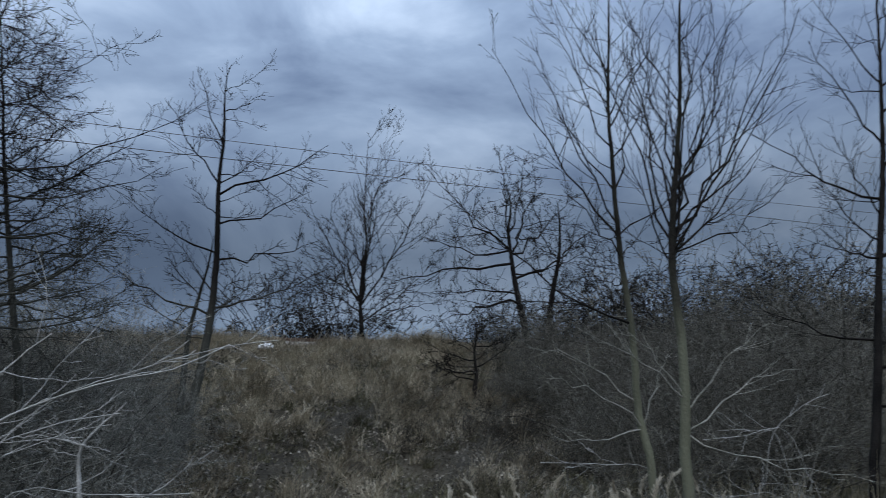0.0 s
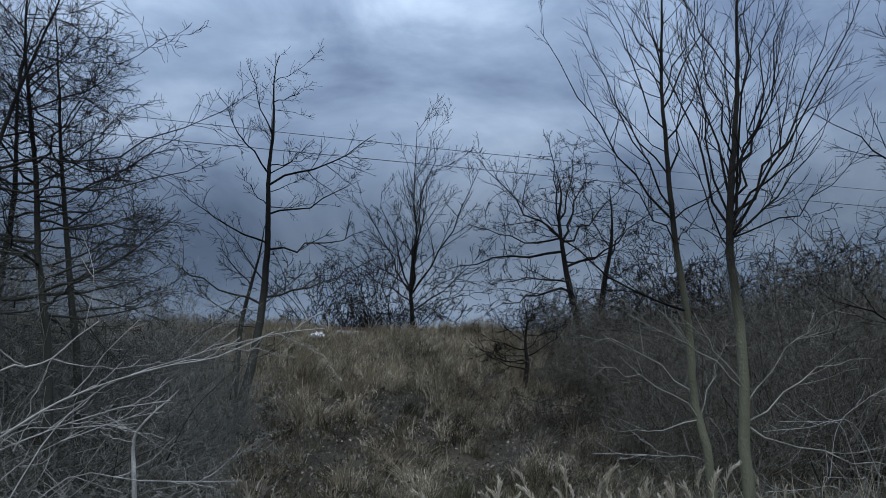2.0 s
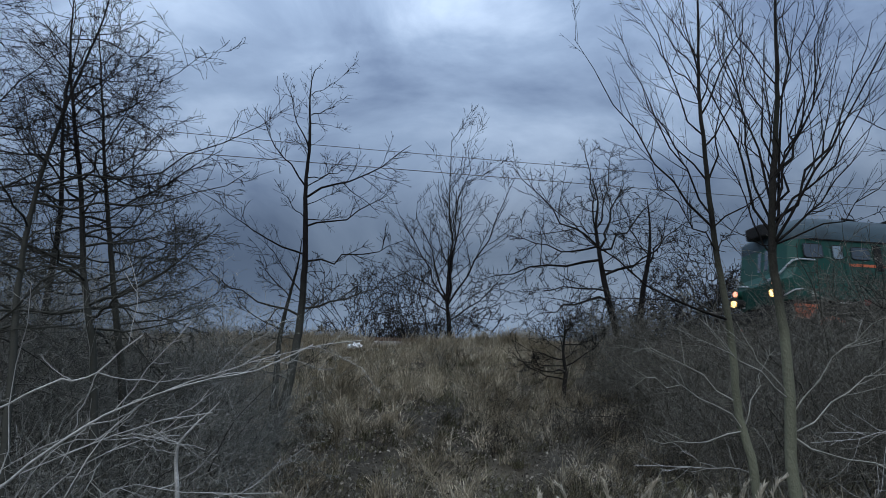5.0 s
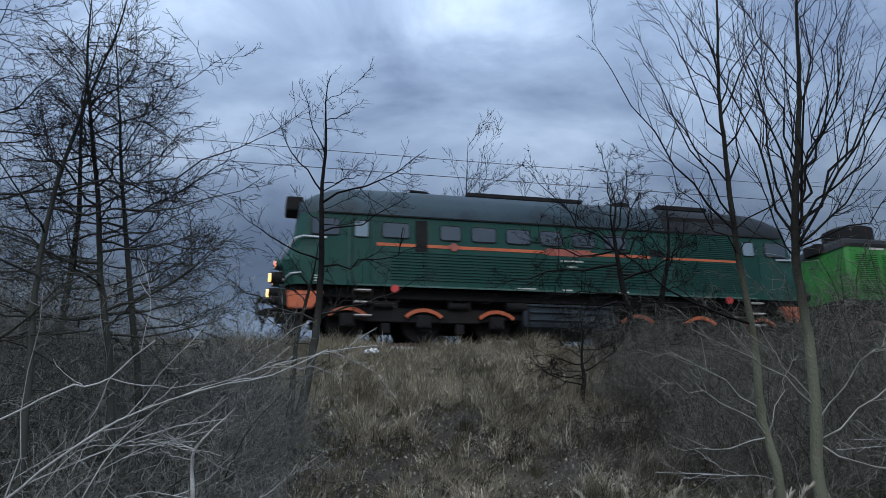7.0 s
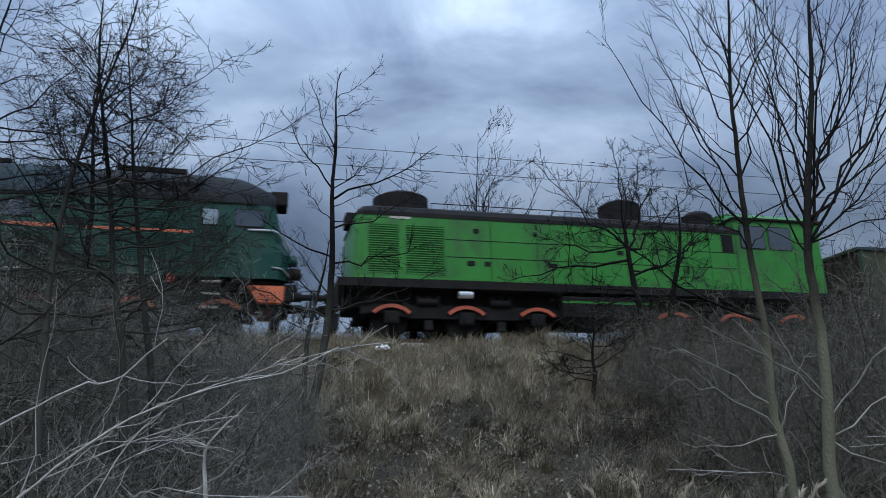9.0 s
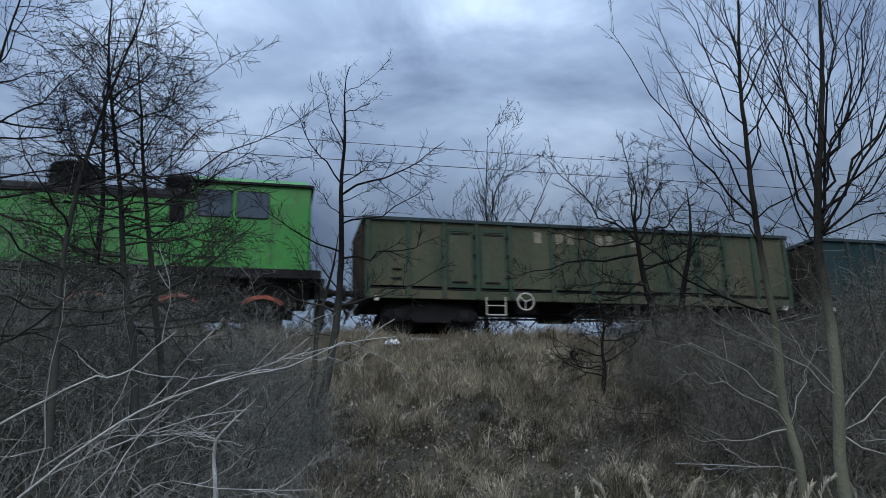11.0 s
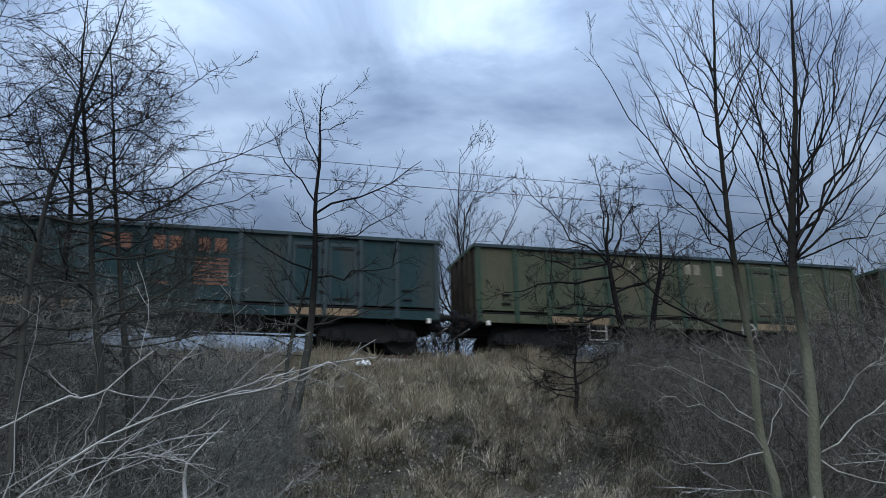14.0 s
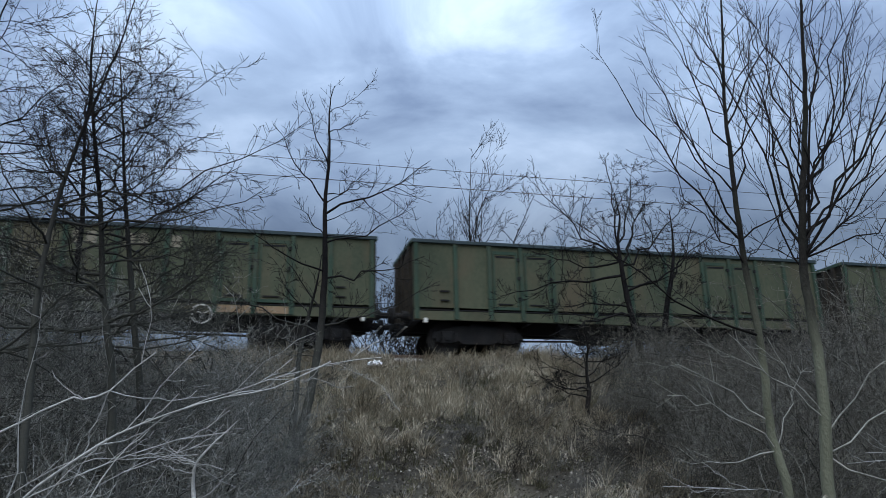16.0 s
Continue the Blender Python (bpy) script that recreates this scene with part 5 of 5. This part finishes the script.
def build_shrub(label, seed, stems, height, width, mat, rmin, level=2, kids=7, name="shrub", stout=0.0042):
    t = thing(name, label, "shrub", "bare scrub of the bank")
    rng = random.Random(seed)
    for half in range(2):
        g = Growth(seed * 7 + half)
        for _ in range(stems // 2):
            a = rng.uniform(0, math.tau)
            q = width * 0.25 * rng.random()
            lean = rng.uniform(0.1, 0.75) * width / height
            d = Vector((math.cos(a) * lean, math.sin(a) * lean, 1))
            ln = height * rng.uniform(0.6, 1.1)
            p = g.path((math.cos(a) * q, math.sin(a) * q, -0.1), d, ln, 0.19, -0.04, 10)
            r0 = max(height * stout, rmin * 1.6)
            rr = [max(r0 * (1 - 0.75 * j / 10), rmin) for j in range(11)]
            g.add(p, rr, 4)
            g.sprout(p, rr, level, kids, 0.46, (30, 85), 0.30, 0.02, rmin)
        ob = new("branchwork", g.mesh("branchwork", mat))
        ob.parent = t
    return t


def build_scrub():
    """Thickets at both sides, brush on the bank, hedges in the field behind."""
    rng = random.Random(5)
    brown = "dense bare brown scrub with thin twigs"
    kinds = [build_shrub(brown, 100 + i, 16, 2.0, 2.2, M_SCRUB, 0.0020, kids=10) for i in range(5)]
    grey = [build_shrub("dense bare grey scrub with fine twigs", 120 + i, 14, 2.0, 2.5, M_SCRUB_GREY, 0.0025, kids=8) for i in range(4)]
    far = [build_shrub("bare dark hedge bush in the field behind the track", 140 + i, 20, 3.0, 3.2, M_BARK_BLACK, 0.0062, kids=10) for i in range(3)]

    def put(ob, x, y, s, used, z=None):
        m = pose(x, y, (ground_height(x, y) if z is None else z) - 0.05, rng.uniform(-6, 6), rng.uniform(-6, 6), rng.uniform(0, 360)) @ Matrix.Scale(s, 4)
        if id(ob) in used:
            return copy_thing(ob, m)
        used.add(id(ob))
        ob.matrix_basis = m
        return ob
    used = set()
    # thicket that climbs towards +x
    for i in range(120):
        y = rng.uniform(8.8, 16.5)
        q = rng.random()
        x = y * (0.62 + 0.60 * q)
        h = 1.2 + 2.2 * min(q / 0.6, 1)
        put(rng.choice(kinds), x, y, h * rng.uniform(0.7, 1.1) / 2.0, used)
    for i in range(10):
        y = rng.uniform(13.0, 16.2)
        x = y * rng.uniform(0.48, 0.64)
        put(rng.choice(kinds), x, y, rng.uniform(0.45, 0.8), used)
    # fine dark thicket under the crooked trees
    fine = [build_shrub("fine dark bare thicket near the top of the bank", 150 + i, 20, 2.8, 2.4, M_SCRUB, 0.0030, kids=11, stout=0.0028) for i in range(2)]
    for i in range(22):
        y = rng.uniform(12.5, 16.4)
        put(rng.choice(fine), y * rng.uniform(0.56, 0.86), y, rng.uniform(0.65, 1.0), used)
    # thicket towards -x
    for i in range(56):
        y = rng.uniform(7.0, 13.0)
        f = rng.random()
        x = y * (-0.42 + 0.46 * f)
        put(rng.choice(grey), x, y, rng.uniform(0.9, 1.4) * (1.15 - 0.45 * f), used)
    tall = [build_shrub("tall bare grey thicket of fine curling twigs", 130 + i, 24, 3.6, 2.6, M_SCRUB_GREY, 0.0026, kids=12, stout=0.0026) for i in range(3)]
    for i in range(34):
        y, f = rng.uniform(9.2, 13.2), rng.random()
        put(rng.choice(tall), y * (-0.40 + 0.42 * f), y, rng.uniform(0.95, 1.22) * (1.08 - 0.5 * f), used)
    # brush on the open bank
    for i in range(16):
        y = rng.uniform(9.5, 15.5)
        x = y * rng.uniform(0.06, 0.7)
        put(rng.choice(kinds), x, y, rng.uniform(0.2, 0.42), used)
    for i in range(11):
        y = rng.uniform(10.2, 12.8)
        x = y * rng.uniform(0.38, 0.58)
        put(rng.choice(kinds), x, y, rng.uniform(0.28, 0.5), used)
    bramble = [build_shrub("dark tangled bramble on the bank", 160 + i, 18, 1.0, 1.4, M_BRAMBLE, 0.0026, kids=8, name="bramble") for i in range(2)]
    for i in range(26):
        y = rng.uniform(9.6, 13.6)
        x = y * rng.uniform(0.34, 0.62)
        put(rng.choice(bramble), x, y, rng.uniform(0.6, 1.05), used)
    for i in range(10):
        y = rng.uniform(9.6, 13.0)
        x = y * rng.uniform(0.02, 0.34)
        put(rng.choice(bramble), x, y, rng.uniform(0.35, 0.6), used)
    # arching pale shoots about the feet of the near trees
    arching = [build_shrub("low bare shrub of pale arching twigs", 180 + i, 12, 1.5, 2.2, M_TWIG_MID, 0.0021, kids=7) for i in range(2)]
    for i in range(20):
        put(rng.choice(arching), rng.uniform(3.7, 8.4), rng.uniform(6.3, 7.8), rng.uniform(0.65, 1.05), used)
    # low brush in the meadow, in front of the near trees
    for i in range(18):
        put(rng.choice(grey), rng.uniform(3.8, 9.0), rng.uniform(6.6, 8.4), rng.uniform(0.4, 0.75), used)
    # hedges behind the track
    for i in range(10):
        put(rng.choice(far), 5.0 + i * 0.26 + rng.uniform(-0.2, 0.2), rng.uniform(29, 32), rng.uniform(1.42, 1.55) * (1.0 if i < 6 else 0.92), used, 2.9)
    for i in range(30):
        x = rng.uniform(-20, 42)
        put(rng.choice(far), x, rng.uniform(34, 48), rng.uniform(0.8, 1.15), used, 2.9)
    for i in range(24):
        y, q = rng.uniform(27, 32), rng.random()
        put(rng.choice(far), y * (0.50 + 0.75 * q), y, 0.95 + 1.1 * min(q / 0.5, 1) * rng.uniform(0.8, 1.1), used, 2.9)


build_scrub()


# ---- grass, leaves, reeds, litter ----
def tussocks(name, count, region, length, mat, label, per=34, width=0.009, seed=3, keep=None, upright=0.5, fall=0.15):
    """Many tussocks as one mesh: each a tuft of blades that rise from one spot and arch outwards."""
    rs = np.random.RandomState(seed)
    x0, x1, y0, y1 = region
    c = np.stack([rs.uniform(x0, x1, count), rs.uniform(y0, y1, count)], 1)
    if keep is not None:
        c = c[[rs.rand() < keep(x, y) for x, y in c]]
    k = len(c)
    cz = np.array([ground_height(x, y) for x, y in c]) - 0.02
    size = length * rs.uniform(0.45, 1.25, k)
    drift = rs.normal(0, 0.35, (k, 2))
    n = k * per
    rep_ = np.repeat(np.arange(k), per)
    a = rs.uniform(0, math.tau, n)
    ln = size[rep_] * rs.uniform(0.5, 1.15, n)
    tilt = rs.uniform(0.1, 1.15, n) * (1 - 0.6 * upright)
    out = np.stack([np.cos(a) * tilt + drift[rep_, 0] * 0.5, np.sin(a) * tilt + drift[rep_, 1] * 0.5 - fall], 1)
    base = np.concatenate([c[rep_] + rs.normal(0, 0.05, (n, 2)), cz[rep_, None]], 1)
    side = np.stack([-np.sin(a), np.cos(a), 0 * a], 1)
    side = np.where(rs.rand(n, 1) < 0.6, np.array((1.0, 0, 0)), side) * (width * rs.uniform(0.5, 1.4, n))[:, None] / 2
    levels = []
    for f, w in ((0.0, 1.0), (0.4, 0.95), (0.75, 0.7), (1.0, 0.12)):
        h = f - 0.42 * f * f * (tilt + 0.3)
        p = base + np.concatenate([out * (ln * (0.35 * f + 0.75 * f * f))[:, None], (ln * h)[:, None]], 1)
        levels += [p - side * w, p + side * w]
    verts = np.stack(levels, 1).reshape(-1, 3)
    i = np.arange(n)[:, None] * 8
    quads = np.stack([i + np.array(q) for q in ((0, 1, 3, 2), (2, 3, 5, 4), (4, 5, 7, 6))], 1).reshape(-1, 4)
    ob = new(name, quad_mesh(name, verts, quads, mat, False))
    return tagged(ob, label, "grass", kind="stuff")


def open_bank(x, y):
    q = noise.noise(Vector((x * 0.7, y * 0.8, 9))) + 0.5 * noise.noise(Vector((x * 1.9, y * 1.9, 3)))
    side = 1.0 if -0.05 < x / max(y, 1) < 0.6 else 0.4
    top = 1.0 if y > 12.6 else 0.36
    return max(0.0, min(1.0, (0.70 + 2.1 * q) * side * top))


tussocks("bank_grass", 8200, (-8, 22, 9.0, 18.4), 0.50, M_GRASS, "dry straw-coloured tussock grass on the bank", keep=open_bank, upright=0.2, fall=0.45)
tussocks("shoulder_grass", 2600, (-16, 30, 16.4, 18.9), 0.34, M_GRASS, "dry straw-coloured grass along the top of the bank", seed=4, upright=0.8, per=26)
def thin_cover(x, y):
    q = noise.noise(Vector((x * 0.6, y * 0.6, 21))) + 0.5 * noise.noise(Vector((x * 2.1, y * 2.1, 23)))
    return max(0.0, min(1.0, 0.7 + 1.6 * q))


tussocks("bank_undergrowth", 4200, (-8, 18, 8.6, 16.5), 0.24, M_GREEN_GRASS, "faded green and brown undergrowth on the bank", seed=6, per=22, keep=thin_cover, fall=0.3)
tussocks("meadow_grass", 1800, (-5, 14, 5.0, 10.0), 0.5, M_GREEN_GRASS, "faded green winter grass at the foot of the bank", seed=5, upright=0.7)
tussocks("reed_grass", 420, (0.0, 7.5, 4.0, 6.8), 1.28, M_STRAW, "tall dry straw in the meadow", per=9, width=0.010, seed=7, upright=1.3)


def build_leaves():
    rs = np.random.RandomState(8)
    n = 30000
    y = 8.5 + 5.5 * rs.uniform(0, 1, n) ** 1.3
    x = y * rs.uniform(-0.3, 0.9, n)
    z = np.array([ground_height(a, b) for a, b in zip(x, y)]) + rs.uniform(0.02, 0.15, n)
    c = np.stack([x, y, z], 1)
    u = rs.normal(0, 1, (n, 3))
    u /= np.linalg.norm(u, axis=1, keepdims=True)
    w = np.cross(u, rs.normal(0, 1, (n, 3)))
    w /= np.linalg.norm(w, axis=1, keepdims=True)
    s = rs.uniform(0.012, 0.036, (n, 1))
    verts = np.stack([c - u * s, c + w * s * 0.6, c + u * s, c - w * s * 0.6], 1).reshape(-1, 3)
    ob = new("leaf_litter", quad_mesh("leaf_litter", verts, np.arange(n * 4).reshape(-1, 4), M_LEAF, False))
    tagged(ob, "scattered pale dead leaves on the bank", "leaves", kind="stuff")


build_leaves()


def build_reed(seed, h):
    """A dry reed: bent stem, feathery head, two leaves."""
    rng = random.Random(seed)
    t = thing("reed", "dry straw-coloured reed with a feathery seed head", "reed", "reeds in the meadow")
    g = Growth(seed)
    p = g.path((0, 0, -0.05), (rng.uniform(-0.1, 0.1), rng.uniform(-0.1, 0.1), 1), h, 0.03, 0.0, 7)
    g.add(p, [0.004 - 0.0003 * j for j in range(8)], 5)
    ob = new("stem", g.mesh("stem", M_REED))
    ob.parent = t
    g = Growth(seed + 9)
    d = (p[-1] - p[-2]).normalized()
    lean = Vector((rng.choice((-1, 1)) * rng.uniform(0.3, 1.0), rng.uniform(-0.4, 0.4), -0.15))
    for i in range(46):
        f = i / 46
        a = p[-1] + d * 0.2 * f * 1.0 + lean * 0.10 * f * f
        q = (d + lean * f + Vector((rng.gauss(0, 0.2), rng.gauss(0, 0.2), rng.gauss(0, 0.15)))).normalized()
        ln = 0.095 * (1 - 0.6 * abs(f - 0.4))
        g.add([a, a + q * ln * 0.5, a + q * ln + Vector((0, 0, -0.008))], [0.0034, 0.0046, 0.001], 3)
    ob = new("seed_head", g.mesh("seed_head", M_REED))
    ob.parent = t
    for k in range(2):
        g = Growth(seed + 20 + k)
        i = rng.randint(2, 5)
        a = rng.uniform(0, math.tau)
        q = g.path(p[i], (math.cos(a) * 0.7, math.sin(a) * 0.7, 0.8), h * 0.3, 0.08, -0.22, 5)
        g.add(q, [0.002, 0.006, 0.007, 0.006, 0.004, 0.001], 3)
        ob = new("leaf", g.mesh("leaf", M_REED))
        ob.parent = t
    return t


def build_reeds():
    rng = random.Random(12)
    kinds = [build_reed(200 + i, 1.15 + 0.06 * i) for i in range(5)]
    spots = []
    for i in range(150):
        y = rng.uniform(4.2, 6.6)
        spots.append((y * (rng.uniform(0.36, 0.92) if i % 3 else rng.uniform(-0.15, 0.86)), y))
    for i, (x, y) in enumerate(spots):
        m = pose(x, y, ground_height(x, y), rng.uniform(-9, 9), rng.uniform(-14, 14), rng.uniform(0, 360)) @ Matrix.Scale(rng.uniform(0.76, 1.0), 4)
        if i < len(kinds):
            kinds[i].matrix_basis = m
        else:
            copy_thing(kinds[i % 5], m)


build_reeds()


def build_weed(seed, h):
    """A dead weed: crooked stem, short side stalks, a ragged round seed head on each."""
    t = thing("dry_weed", "dead weed with pale ragged seed heads", "weed", "dead weeds in the meadow")
    g = Growth(seed)
    p = g.path((0, 0, -0.05), (g.rng.uniform(-0.2, 0.2), g.rng.uniform(-0.2, 0.2), 1), h, 0.06, 0.0, 7)
    g.add(p, [0.0045 - 0.0004 * j for j in range(8)], 5)
    tips = [p[-1]]
    for k in range(3):
        a = g.rng.uniform(0, math.tau)
        q = g.path(p[4 + k % 3], (math.cos(a), math.sin(a), 1.0), h * 0.22, 0.1, 0.1, 4)
        g.add(q, [0.003, 0.0028, 0.0025, 0.002, 0.0018], 4)
        tips.append(q[-1])
    ob = new("stem", g.mesh("stem", M_TWIG_MID))
    ob.parent = t
    for tip in tips:
        hd = Growth(g.rng.randint(1, 9999))
        for _ in range(26):
            d = Vector((hd.rng.gauss(0, 1), hd.rng.gauss(0, 1), hd.rng.gauss(0.2, 0.8))).normalized()
            ln = hd.rng.uniform(0.012, 0.034)
            hd.add([tip, tip + d * ln * 0.6, tip + d * ln], [0.002, 0.005, 0.0015], 4)
        ob = new("seed_head", hd.mesh("seed_head", M_WEED))
        ob.parent = t
    return t


def build_weeds():
    rng = random.Random(31)
    kinds = [build_weed(300 + i, 0.85 + 0.12 * i) for i in range(3)]
    for i in range(20):
        y = rng.uniform(5.2, 7.4)
        x = y * rng.uniform(-0.32, 0.10)
        m = pose(x, y, ground_height(x, y), rng.uniform(-8, 8), rng.uniform(-8, 8), rng.uniform(0, 360)) @ Matrix.Scale(rng.uniform(0.75, 1.1), 4)
        if i < len(kinds):
            kinds[i].matrix_basis = m
        else:
            copy_thing(kinds[i % 3], m)


build_weeds()


def build_litter():
    bm = bmesh.new()
    bmesh.ops.create_icosphere(bm, subdivisions=3, radius=0.14)
    for v in bm.verts:
        n = noise.noise(v.co * 14) * 0.06 + noise.noise(v.co * 30) * 0.03
        v.co = Vector((v.co.x * 1.15, v.co.y * 0.8, max(v.co.z * 0.55, -0.03))) + v.co.normalized() * n
    ob = part("plastic_bag", bm, M_PLASTIC)
    x, y = 2.78, 16.9
    ob.location = (x, y, ground_height(x, y) + 0.24)
    tagged(ob, "crumpled white plastic bag lying in the grass", "litter")


build_litter()


# ---- what moves ----
def motions():
    def front_x(t):
        return FRONT_AT_7S - SPEED * (t - 7.0)
    for v, behind in VEHICLES:
        walk(v, [(t, pose(front_x(t) + behind, TRACK_Y, RAIL_Z)) for t in np.arange(0, 16.01, 1.0)])
    steps = [i * 2 / 30 for i in range(241)]
    for ob, x, r in ROLLING:
        walk(ob, [(t, pose(x, 0, r, 0, -math.degrees(SPEED * t / r), 0)) for t in steps])


motions()
